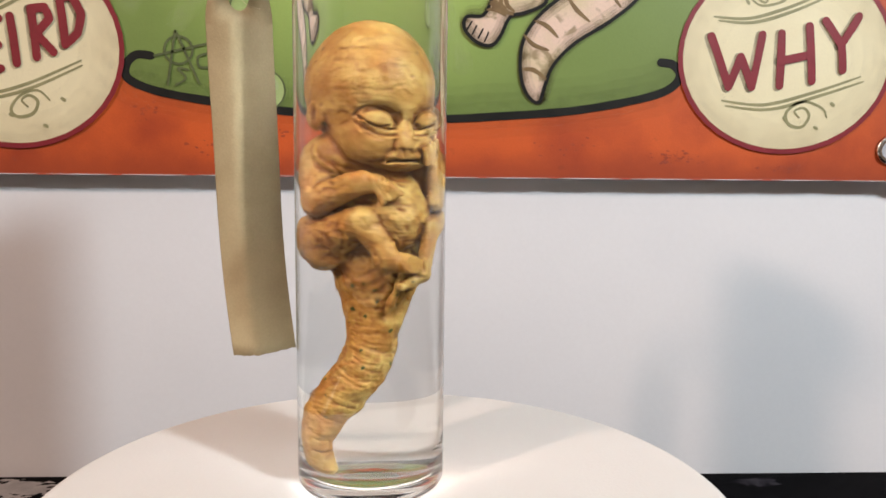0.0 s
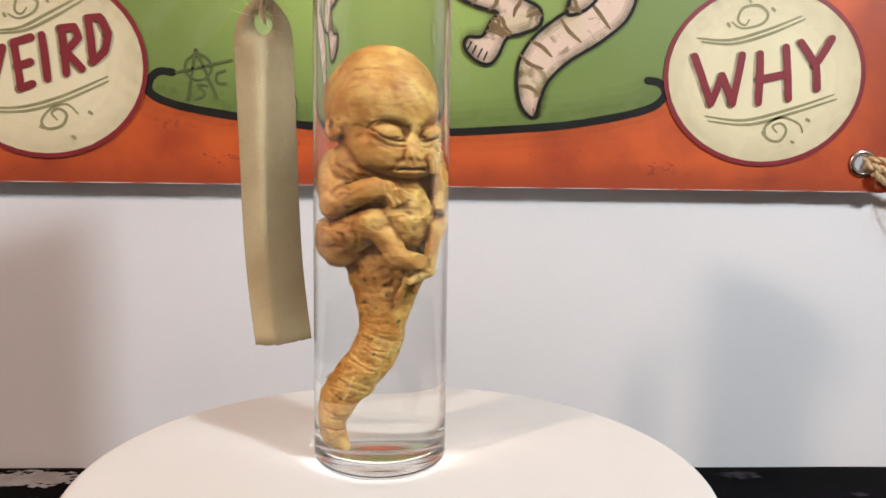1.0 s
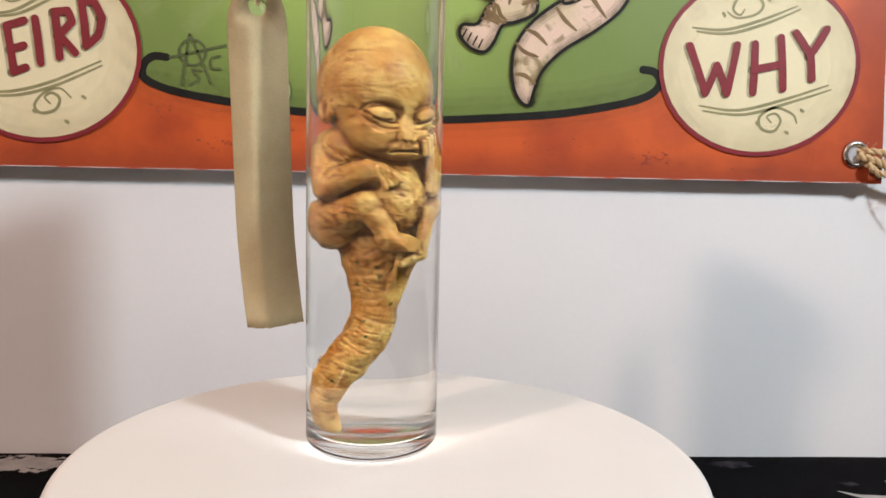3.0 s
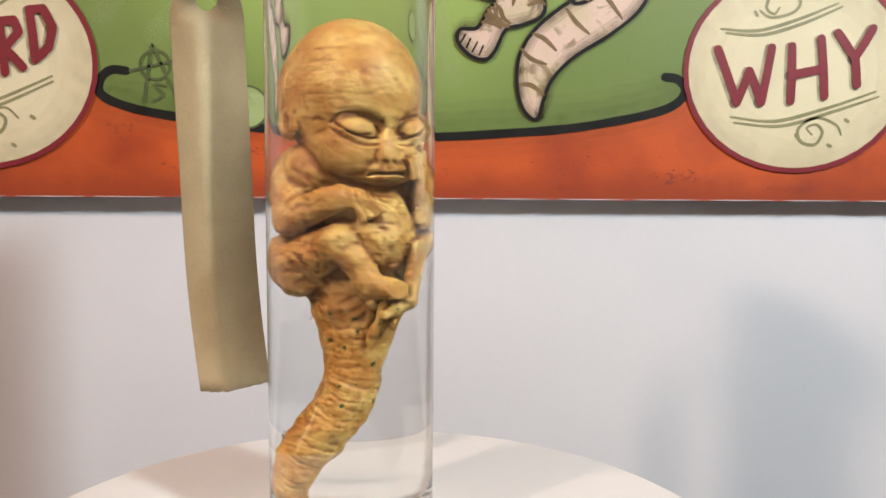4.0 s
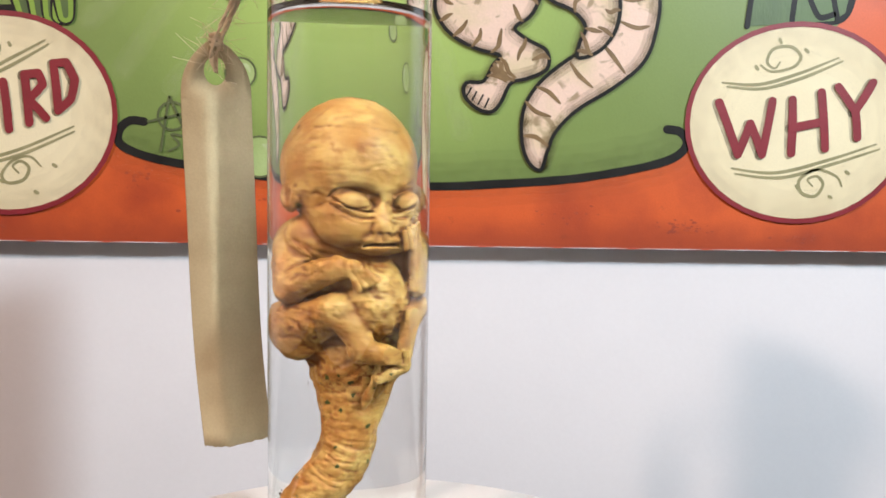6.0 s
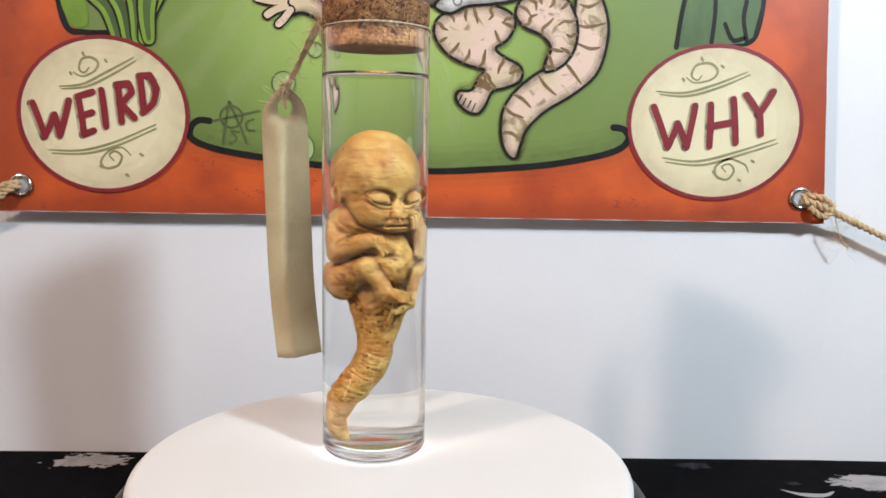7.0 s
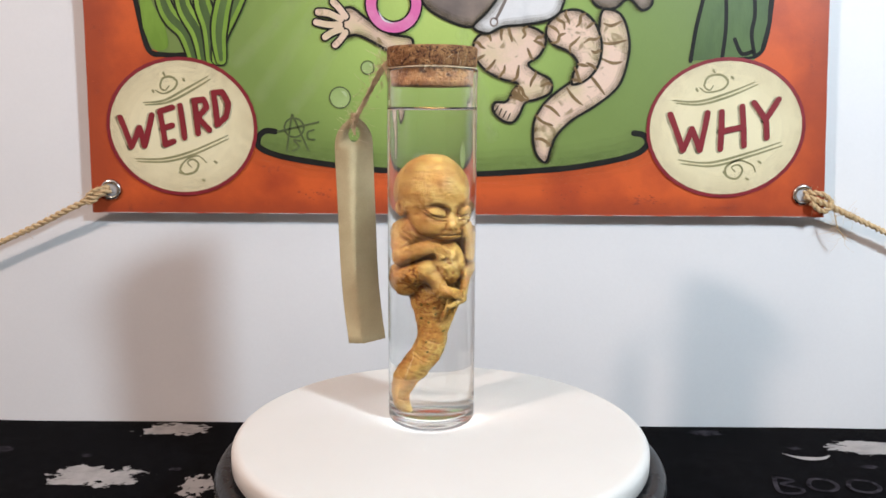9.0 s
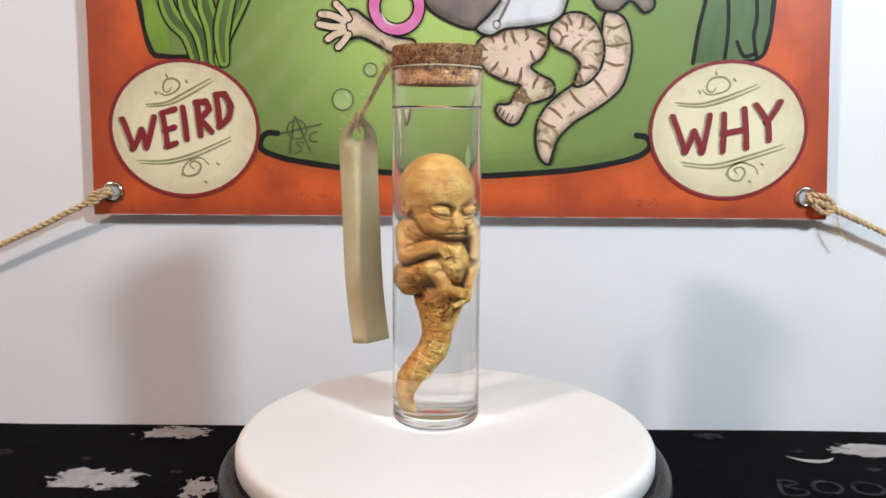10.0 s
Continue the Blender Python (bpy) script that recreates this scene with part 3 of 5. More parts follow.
part("vinyl_sheet", sheet(), ORANGE, banner, "orange printed vinyl with a paler cut edge")
for k in range(14):
    x0 = 0.004 + 0.0352 * k
    part("cut_edge", flat_stroke([(x0, 0.0003), (x0 + 0.015, 0.00025), (x0 + 0.031, 0.0003)], 0.00035, -0.0004, 4, False, 0.6, "y"), WHITE_PAINT, banner)
part("hem", box(0, BW, 0.0014, 0.0026, -0.0004, 0.012), WHITE_PAINT, banner, "white unprinted back of the hem")
LAYER = 0.00016


def mm(points):
    return [(a / 1000, b / 1000) for a, b in points]


def fill(points, layer, smooth=6, wave=0.0):
    """A flat painted shape on the banner; points in millimetres from its lower corner."""
    pts = curve_points(mm(points), smooth, True) if smooth else mm(points)
    bm = bmesh.new()
    ring = [bm.verts.new((q[0], -LAYER * layer, min(q[1], BH - 0.001))) for q in pts]
    f = bm.faces.new(ring)
    f.normal_update()
    bmesh.ops.triangulate(bm, faces=[f])
    bm.normal_update()
    for f in bm.faces:
        if f.normal.y > 0:
            f.normal_flip()
    return bm


def line(points, width, layer, per=6, closed=False, taper=0.0):
    return flat_stroke(mm(points), width / 1000, -LAYER * layer, per, closed, taper, "y")


def ring_points(c, rx, rz, n=40):
    return [(c[0] + rx * math.cos(2 * math.pi * k / n), c[1] + rz * math.sin(2 * math.pi * k / n)) for k in range(n)]


pool = part("pool", fill([(115.5, 45.2), (122.3, 41.4), (141.6, 37.2), (176.3, 32.4), (207.3, 29.9), (257.5, 28.3), (292.2, 30), (322.9, 32.5), (345.8, 36.1), (364.8, 40.4), (375.3, 45.8), (413.2, 62.7), (448, 107.4), (454.7, 129.3), (454.4, 165), (32.6, 164), (35.8, 142.4), (41.6, 111.4), (55.8, 106.6), (70.9, 102.2), (84.3, 59.1)], 1, 0), GREEN, banner, "green painted pool with a pale middle")
part("outline", line([(125.5, 56.3), (118.9, 56.6), (114.2, 52.4), (114.3, 45.9), (124.2, 41), (141.6, 37.2), (176.3, 32.4), (207.3, 29.9), (257.5, 28.3), (292.2, 30), (322.9, 32.5), (345.8, 36.1), (364.8, 40.4), (374.5, 44.7), (378.1, 50.4), (374.8, 55.3), (368.7, 56.4)], 3.9, 2, 8), INK, pool, "thick black painted outline")
part("outline", line([(31.8, 164), (35.1, 142.4), (41.6, 111.4), (52.1, 107), (67.3, 106.7)], 3.6, 2, 8), INK, pool)
part("outline", line([(455.1, 165), (455.1, 143.6), (452.8, 118.4), (447.9, 108.5), (436.8, 107.4)], 3.6, 2, 8), INK, pool)



def airbrush(name, color, amount):
    """Thin sprayed paint: colour that covers only in part, in a fine grain."""
    m = surface(name, color, color, 60, (1, 1, 1), (0.3, 0.7), 0.45)
    n, l = m.node_tree.nodes, m.node_tree.links
    clear_part, mix = n.new("ShaderNodeBsdfTransparent"), n.new("ShaderNodeMixShader")
    tc, grain, span = n.new("ShaderNodeTexCoord"), n.new("ShaderNodeTexNoise"), n.new("ShaderNodeMapRange")
    grain.inputs["Scale"].default_value, grain.inputs["Detail"].default_value = 160, 5
    span.inputs["From Min"].default_value, span.inputs["From Max"].default_value = 0.3, 0.7
    span.inputs["To Min"].default_value, span.inputs["To Max"].default_value = amount * 0.5, amount * 1.5
    l.new(tc.outputs["Object"], grain.inputs["Vector"])
    l.new(grain.outputs["Fac"], span.inputs["Value"])
    l.new(span.outputs[0], mix.inputs[0])
    l.new(clear_part.outputs[0], mix.inputs[1])
    l.new(n["Principled BSDF"].outputs[0], mix.inputs[2])
    l.new(mix.outputs[0], n["Material Output"].inputs["Surface"])
    return m


DARK_SPRAY = airbrush("dark_spray", (0.10, 0.075, 0.018), 0.13)
GREEN_SPRAY = airbrush("green_spray", (0.05, 0.07, 0.02), 0.05)
CREAM_SPRAY = airbrush("cream_spray", (0.42, 0.28, 0.10), 0.03)
LETTER_SPRAY = airbrush("letter_spray", (0.10, 0.07, 0.03), 0.30)
RAY_SPRAY = airbrush("ray_spray", (0.62, 0.72, 0.36), 0.06)


def shade(points, widths, layer, paint, parent, closed=True, pull=0.0):
    """Stacked soft strokes along a line, pulled towards the shape's middle."""
    mid = np.mean(np.array(points), axis=0)
    for k, w in enumerate(widths):
        inner = [tuple(np.array(q) + (mid - np.array(q)) * min(pull * w / (np.hypot(*(mid - np.array(q))) + 1e-6), 0.5)) for q in points]
        part("shading", line(inner, w, layer + 0.07 * (k + 1), 6, closed), paint, parent)


rim_line = [(118.6, 45.2), (130.1, 42.9), (141.6, 39.9), (176.4, 35.1), (207.3, 32.6), (257.5, 31), (292.1, 32.7), (322.8, 35.2), (345.7, 38.8), (364.7, 43.1), (372.2, 46.6)]
shade(rim_line, (26, 17, 9), 1.1, GREEN_SPRAY, pool, False)
for ray in ([(170.6, 157.2), (139.6, 113.6), (115.8, 80.1)], [(185.5, 157.2), (158.3, 98.9), (138.6, 72.6)], [(155.7, 157.1), (120.9, 120.8), (101.3, 102.4)], [(252.8, 121.3), (264.5, 84.5), (272.5, 54.4)]):
    shade(ray, (11, 6), 1.4, RAY_SPRAY, pool, False)
# seaweed
weed = part("seaweed", fill([(38.6, 164), (38.8, 127.9), (44.7, 112.5), (50.3, 109.6), (55.4, 113.3), (53.1, 127.9), (45.6, 142.4), (44.6, 164)], 3), LEAF, banner, "green painted seaweed blades with black outlines")
weed_order = 0
for blade in ([(72.8, 103.7), (67.9, 120.7), (55.8, 135.2), (49.2, 160.5)], [(78.6, 103.8), (76.3, 120.7), (66.9, 138.9), (65.3, 160.5)], [(84.3, 103.8), (84, 124.4), (79.5, 142.5), (81.8, 160.5)],
              [(88.1, 103.8), (91.4, 120.7), (98.8, 135.4), (110.9, 157)], [(90.7, 103.8), (89.9, 120.7), (93.3, 139), (100.5, 160.6)]):
    level = 3.2 + 0.5 * weed_order
    weed_order += 1
    part("blade", line(blade, 13.5, level, 8, False, 0.35), INK, weed)
    part("blade", line(blade, 10.6, level + 0.25, 8, False, 0.35), LEAF, weed)
    part("vein", line(blade, 5.0, level + 0.35, 8, False, 0.5), DARK_LEAF, weed)
weed2 = part("seaweed", fill([(404.1, 104.3), (406.6, 125.5), (410.4, 143.5), (411.1, 164.9), (452.2, 165), (453.2, 129.2), (449.6, 111.1), (444.3, 107.4)], 3, 0), DARK_LEAF, banner, "dark green painted seaweed with black outlines")
for blade in ([(404.1, 104.3), (406.6, 125.5), (410.6, 147.1), (411.1, 164.9)], [(424.9, 107.3), (426.1, 129.2), (423.5, 164.9)], [(446.1, 108.1), (443.3, 122), (444.6, 136.4), (441.2, 164.9)], [(432.4, 118.3), (437.4, 109.2), (444.1, 110.3)]):
    part("stroke", line(blade, 2.6, 3.4, 8), INK, weed2)

# roundels with their lettering
for word, c, rx, rz, letters, deco in (
        ("WEIRD", [(62.2, 59.0)][0], 51.3, 46.5,
         ([(20.5, 65.3), (27.1, 45.4), (33.3, 58.5), (36.1, 46.3), (42.2, 66.9)], [(56.4, 72.2), (47.8, 69.6), (50.5, 47.1), (56.4, 49.4)], [(49.5, 58.2), (55.8, 60.1)], [(61.8, 73.4), (63.9, 51.8)],
          [(73.3, 54.9), (71.6, 76.8), (77.8, 77.6), (79.9, 72.4), (73.4, 65.5), (81.1, 57.2)], [(86.7, 60.7), (84.9, 82.2), (90.7, 82.6), (94.6, 74.7), (92.7, 66), (86.7, 60.7)]),
         ([(36.9, 75.2), (50.5, 76.7), (64.3, 83.6), (81.1, 92.6)], [(38, 73.7), (52.7, 75.3), (66.1, 81.3), (82.6, 90.8)], [(29, 37.4), (48.4, 37.5), (68.1, 42.6), (93.3, 53.5)], [(30.8, 35.5), (50.7, 35.6), (70, 40.7), (93.6, 51.2)],
          [(54.8, 86.5), (52, 83.5), (49, 85.4), (50.5, 91), (55.9, 92.5), (60.3, 89.2), (57.8, 84.3), (50.7, 81.3), (45.5, 83.5)], [(67.6, 31.8), (65, 34.9), (68.6, 37.2), (72.4, 34.2), (69.8, 28.7), (62.7, 27.1), (59.8, 31), (64.7, 37.2), (72.6, 39.5), (77.9, 35)])),
        ("WHY", [(430.0, 60.0)][0], 53.2, 46.7,
         ([(392.4, 69), (402, 45.2), (407.3, 59.6), (413.4, 45.3), (417.3, 70.2)], [(426.7, 71), (427.1, 46.1)], [(440.1, 74.5), (442.9, 48.5)], [(427.1, 57.9), (441.3, 61)], [(447.8, 77.1), (456.1, 65.9), (463.9, 79.4)], [(456.1, 66.7), (457.7, 53.9)]),
         ([(393.4, 78.3), (410.5, 77.7), (429, 83), (447.3, 90.5)], [(395.8, 76.5), (412.4, 75.8), (431, 81.1), (449.3, 89)], [(399.3, 38.7), (420.4, 36.9), (444.8, 43.2), (467.1, 50.9)], [(401.3, 36.1), (423.2, 34.7), (446.8, 41.3), (468.7, 48.6)],
          [(420, 88.1), (417.6, 85.2), (414, 88.1), (416.7, 94), (424.9, 95.2), (429.6, 90.8), (426.2, 85.9), (416.5, 83.7), (411.1, 86.6)], [(438, 30.9), (435.5, 34), (440, 35.5), (442.9, 31.7), (439.4, 26.3), (432.8, 27.8), (431.7, 33.9), (439.8, 38.6), (449.1, 35.6), (451.7, 31)]))):
    roundel = part("roundel", fill(ring_points(c, rx, rz), 5, 1), CREAM, banner, "cream painted roundel with a maroon rim and hand-lettered word " + word)
    for k, w in enumerate((20, 14, 9, 5)):
        part("shading", line(ring_points(c, rx - 1.5 - w / 2, rz - 1.5 - w / 2), w, 5.1 + 0.1 * k, 1, True), CREAM_SPRAY, roundel)
    part("rim", line(ring_points(c, rx - 1.0, rz - 1.0), 2.4, 6, 1, True), MAROON, roundel)
    for order, stroke in enumerate(letters):
        for k, (a, b) in enumerate(zip(stroke, stroke[1:])):
            low_a, low_b = (a[0] - 1.1, a[1] - 0.5), (b[0] - 1.1, b[1] - 0.5)
            part("shading", line([low_a, ((low_a[0] + low_b[0]) / 2, (low_a[1] + low_b[1]) / 2), low_b], 4.6, 6.1 + 0.015 * k + 0.12 * order, 2), LETTER_SPRAY, roundel)
        bm = bmesh.new()
        for k, (a, b) in enumerate(zip(stroke, stroke[1:])):
            seg = line([a, ((a[0] + b[0]) / 2 + 0.2, (a[1] + b[1]) / 2), b], 3.9, 7 + 0.1 * k + 0.55 * order, 3)
            tmp = bpy.data.meshes.new("stroke")
            seg.to_mesh(tmp)
            seg.free()
            bm.from_mesh(tmp)
            bpy.data.meshes.remove(tmp)
        part("letter", bm, MAROON, roundel)
    for stroke in deco:
        part("flourish", line(stroke, 1.6, 6, 6, False, 0.5), OLIVE_LINE, roundel)

# bubbles
for (cx, cz), r in (([(170.1, 79.2)][0], 7.0), ([(189, 99)][0], 4.4), ([(178.8, 40.9)][0], 9.4)):
    bub = part("bubble", fill(ring_points((cx, cz), r, r, 24), 3, 1), BUBBLE, banner, "pale green painted bubble with a dark ring")
    part("ring", line(ring_points((cx, cz), r, r, 24), 0.9, 4, 1, True), DARK_OLIVE, bub)
    part("glint", line([(cx + r * 0.62 * math.cos(a), cz + r * 0.62 * math.sin(a)) for a in (0.1, 0.5, 0.9, 1.3)], r * 0.3, 4, 3, False, 0.7), GLINT, bub)

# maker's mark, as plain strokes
mark = part("maker_mark", line(ring_points([(138.6, 59)][0], 6.6, 6.4, 24), 1.2, 4, 1, True), DARK_OLIVE, banner, "dark painted mark of a ring crossed by strokes")
for s in ([(133.2, 43), (137.3, 67.7)], [(137.7, 67.7), (147.9, 43.8)], [(127.4, 56.3), (155.3, 62.9)], [(143, 49.9), (138, 50.6), (141.8, 46.1), (137.1, 43)], [(152.1, 57.6), (147.8, 56), (148.1, 51.5), (152.3, 51.1)]):
    part("stroke", line(s, 1.2, 4.4, 4), DARK_OLIVE, mark)


def painted(name, outline, paint, layer, label="", edge=1.7):
    ob = part(name, fill(outline, layer), paint, banner, label)
    shade(outline, (7.0, 4.6, 2.8), layer + 0.05, DARK_SPRAY, ob, True, 0.3)
    part("outline", line(outline, edge, layer + 0.5, 6, True), INK, ob)
    return ob


def cracks(outline, every, seed, layer, parent, longest):
    """Brown cracked marks that run from a shape's outline inwards."""
    rng = random.Random(seed)
    pts = curve_points(outline, 6, True)
    area = sum(a[0] * b[1] - b[0] * a[1] for a, b in zip(pts, pts[1:] + pts[:1]))
    run, due = 0.0, every * 0.5
    for a, b in zip(pts, pts[1:]):
        d = b - a
        size = float(np.hypot(*d))
        run += size
        if run > due and a[1] > 80:
            due += every * rng.uniform(0.7, 1.3)
            inward = np.array([-d[1], d[0]]) / max(size, 1e-6) * (1 if area > 0 else -1)
            along = np.array([d[0], d[1]]) / max(size, 1e-6)
            reach = longest * rng.uniform(0.5, 1.0)
            mark = [tuple(a + inward * reach * t + along * rng.uniform(-0.14, 0.14) * reach) for t in (0.0, 0.3, 0.65, 1.0)]
            part("mark", line(mark, 2.2, layer + 0.002 * run, 4, False, 0.6), BROWN_MARK, parent)


# painted swimmer, as plain shapes: tail, legs, cloth, arm and float ring
belly = painted("painted_body", [(222.8, 160.9), (225, 143), (235.9, 132.9), (258.4, 125.7), (273.2, 137.7), (284.1, 152.1), (282, 164.6)], GREY_SKIN, 5, "grey painted rounded shape with black outline")
limb = painted("painted_limb", [(333.9, 161.1), (338.3, 141.5), (351.4, 137.6), (361.2, 144.1), (370, 136.9), (376.2, 139.8), (375.1, 146.3), (360, 154.1), (352.2, 164.7)], GREY_SKIN, 5, "grey painted limb shape with black outline")
tail = painted("painted_tail", [(345.1, 136.8), (356.4, 134), (362.1, 121), (362.7, 107.1), (357.5, 88.6), (344.3, 76.2), (326.5, 64.9), (316.5, 54.6), (312.6, 45.1), (309.7, 36.7), (303.9, 40.5), (300.6, 50.8), (301.4, 65.1), (308.7, 77.2), (321.3, 87.7), (336.1, 96.7), (343.1, 110.7), (342.6, 125.3)], PINK_SKIN, 6, "pink painted tapering tail with brown bars")
for s in ([(301.7, 52.3), (307, 51.9), (312.9, 47.8)], [(302.1, 68.2), (306.7, 63.7), (313.7, 61.4)], [(307.2, 74.9), (312.6, 72.7), (318.1, 67.5)], [(322.4, 86.2), (326.8, 80.3), (333, 75.1)], [(336.9, 95.2), (341.6, 90), (347.9, 81.9)], [(343.6, 116.5), (350.4, 115.1), (360.8, 117.3)], [(345.4, 128.2), (350.7, 126.7), (357.3, 129.7)], [(344.8, 105.5), (352.4, 102.6), (358.4, 103.4)]):
    part("bar", line(s, 2.2, 6.62, 5, False, 0.6), BROWN_MARK, tail)
thigh_outline = [(307.5, 123.3), (314.3, 133.9), (327.3, 136.8), (337.9, 130.7), (344.3, 117.3), (343.4, 102.6), (336.2, 92.2), (326.2, 88.5), (326.3, 95.1), (329.1, 102.5), (322.9, 109.9), (312.2, 114.9)]
thigh = painted("painted_thigh", thigh_outline, PINK_SKIN, 7, "pink painted thigh shape with brown marks")
cracks(thigh_outline, 10.0, 3, 7.6, thigh, 12.0)
leg_outline = [(264.1, 120.6), (280.8, 126.9), (299.6, 125.1), (307.6, 117.9), (303.8, 107.6), (296.4, 101.7), (302.1, 96.5), (311.3, 91.4), (311.6, 83.2), (302.6, 78.7), (295, 76.4), (290.6, 67.7), (286.2, 63.2), (279.3, 64.7), (273.5, 70.7), (274.5, 76.3), (282.1, 77.1), (286.5, 84.6), (289.5, 89), (278.8, 92), (267.4, 97.9), (260.5, 106.7), (259.6, 114)]
leg = painted("painted_leg", leg_outline, PINK_SKIN, 8, "pink painted leg shape with brown marks")
cracks(leg_outline, 11.0, 7, 8.6, leg, 12.0)
for s in ([(274.6, 70.3), (276.8, 74.1)], [(277.3, 68.4), (279.1, 72.2)], [(280, 66.5), (282.2, 70.7)], [(283.1, 65.1), (284.9, 69.2)]):
    part("toe_line", line(s, 0.8, 8.8, 2), INK, leg)
napkin = painted("painted_cloth", [(259.5, 125.7), (268.4, 135.2), (276.8, 146.7), (284, 161), (319.1, 161.1), (318.2, 139.6), (310.7, 131), (293.9, 127.3), (279, 125.8), (268.6, 121.4)], WHITE_PAINT, 9, "white painted cloth shape with a grey pin")
part("pin", line(ring_points([(273, 128.7)][0], 2.4, 2.6, 14), 1.1, 9.8, 1, True), GREY_SKIN, napkin)
part("pin", line([(274.4, 130.8), (279.5, 141), (282.3, 147.4)], 2.0, 9.8, 4), GREY_SKIN, napkin)
arm = painted("painted_arm", [(171.8, 134.9), (178.6, 137.8), (189, 130.6), (203.9, 121.1), (219, 117.5), (215.2, 104.7), (203.9, 109.4), (190.7, 116.7), (181.3, 120.3), (173.8, 118.8), (168.6, 124.7)], PINK_SKIN, 7, "pink painted arm shape with spread digits")
digit_order = 0
for s in ([(174.7, 132), (170.3, 137.8), (166.6, 141.4)], [(171.7, 130.5), (163.5, 134.1), (156.7, 134.8)], [(170.9, 126.9), (163.3, 126.8), (155.1, 128.3)], [(171.6, 123.9), (165.5, 121.7), (160.9, 118.8)], [(174.6, 121.8), (170.7, 116.6), (167.6, 113.7)]):
    part("digit", line(s, 6.4, 7.2 + 0.1 * digit_order, 5), INK, arm)
    part("digit", line(s, 4.1, 7.8 + 0.1 * digit_order, 5), PINK_SKIN, arm)
    digit_order += 1
float_ring = part("painted_ring", line(ring_points([(206.7, 140)][0], 15.0, 15.0, 32), 9.0, 9, 1, True), INK, banner, "magenta painted float ring with black outline")
part("band", line(ring_points([(206.7, 140)][0], 15.0, 15.0, 32), 6.6, 9.6, 1, True), MAGENTA, float_ring)
part("glint", line([(196.5, 135.7), (200.2, 129.9), (206.6, 127.7)], 1.2, 10.2, 5, False, 0.8), WHITE_PAINT, float_ring)

# small dots round the flourishes
for dot in ([(43.5, 83.5), (44.2, 82.4)], [(64.6, 91.1), (65.3, 89.9)], [(51.4, 95.1), (52.1, 93.6)], [(59.2, 28.3), (60.4, 27.5)], [(83.7, 35.8), (84.9, 35)], [(75, 23.3), (76.1, 22.6)],
            [(408.9, 85.9), (409.7, 84.7)], [(431.7, 94.1), (432.9, 93)], [(419.4, 98.5), (420.2, 97)], [(430.3, 30.9), (431.1, 29.7)], [(453.5, 37.9), (454.7, 37.1)], [(445.9, 26.3), (447.1, 25.6)]):
    part("dot", line(dot, 1.5, 6.4, 3), OLIVE_LINE, banner)

# smudges of wear: clusters of dark specks
speck_rng = random.Random(5)
for c, rx, rz, count in (([(377.6, 10.1)][0], 11, 3.5, 46), ([(435.7, 6.2)][0], 13, 2.5, 26), ([(11, 120.5)][0], 4, 12, 24), ([(5.7, 87.1)][0], 3, 9, 14), ([(122, 30.6)][0], 8, 3, 18), ([(152.7, 13.3)][0], 12, 4, 22), ([(485.3, 107.6)][0], 3, 14, 20), ([(183.9, 21.3)][0], 8, 3, 12), ([(492.5, 17.4)][0], 4, 8, 18), ([(323.4, 16.3)][0], 20, 5, 16), ([(50.7, 6)][0], 20, 3, 16)):
    bm = bmesh.new()
    for k in range(count):
        px, pz = c[0] + speck_rng.gauss(0, 0.5) * rx, max(c[1] + speck_rng.gauss(0, 0.5) * rz, 1.0)
        size = speck_rng.uniform(0.2, 0.8)
        verts = []
        for i in range(9):
            a = 2 * math.pi * i / 9
            q = size * speck_rng.uniform(0.5, 1.3)
            verts.append(bm.verts.new((max(px + q * 1.5 * math.cos(a), 0.3) / 1000, -LAYER * (1.5 + 0.02 * k), max(pz + q * 0.8 * math.sin(a), 0.3) / 1000)))
        bm.faces.new(verts)
    bm.normal_update()
    for f in bm.faces:
        if f.normal.y > 0:
            f.normal_flip()
    tagged(part("smudge", bm, RUST, banner, "dark rusty specks"), kind="stuff")

# grommets
GROM = (Vector((-0.2309, BANNER_Y, 0.0990)), Vector((0.2432, BANNER_Y, 0.0984)))
for g in GROM:
    bm = lathe([(0.0042, -0.0005), (0.0045, 0.0011), (0.0055, 0.0017), (0.0067, 0.0013), (0.0074, 0.0), (0.0042, -0.0005)], 40)
    ob = part("grommet", bm, STEEL, banner, "shiny nickel eyelet", True)
    ob.matrix_local = Matrix.Translation(g - Vector((X0, BANNER_Y + 0.0004, Z0))) @ Euler((math.pi / 2, 0, 0)).to_matrix().to_4x4()
    # flat disc in the eyelet: wall colour darkened to stand for its shade
    hole = lathe([(0.0, 0.0), (0.0043, 0.0)], 32)
    ob = part("eyelet_shade_disc", hole, surface("shaded_wall", (0.45, 0.45, 0.47), (0.4, 0.4, 0.42), 40), banner)
    ob.matrix_local = Matrix.Translation(g - Vector((X0, BANNER_Y + 0.0004, Z0))) @ Euler((math.pi / 2, 0, 0)).to_matrix().to_4x4()

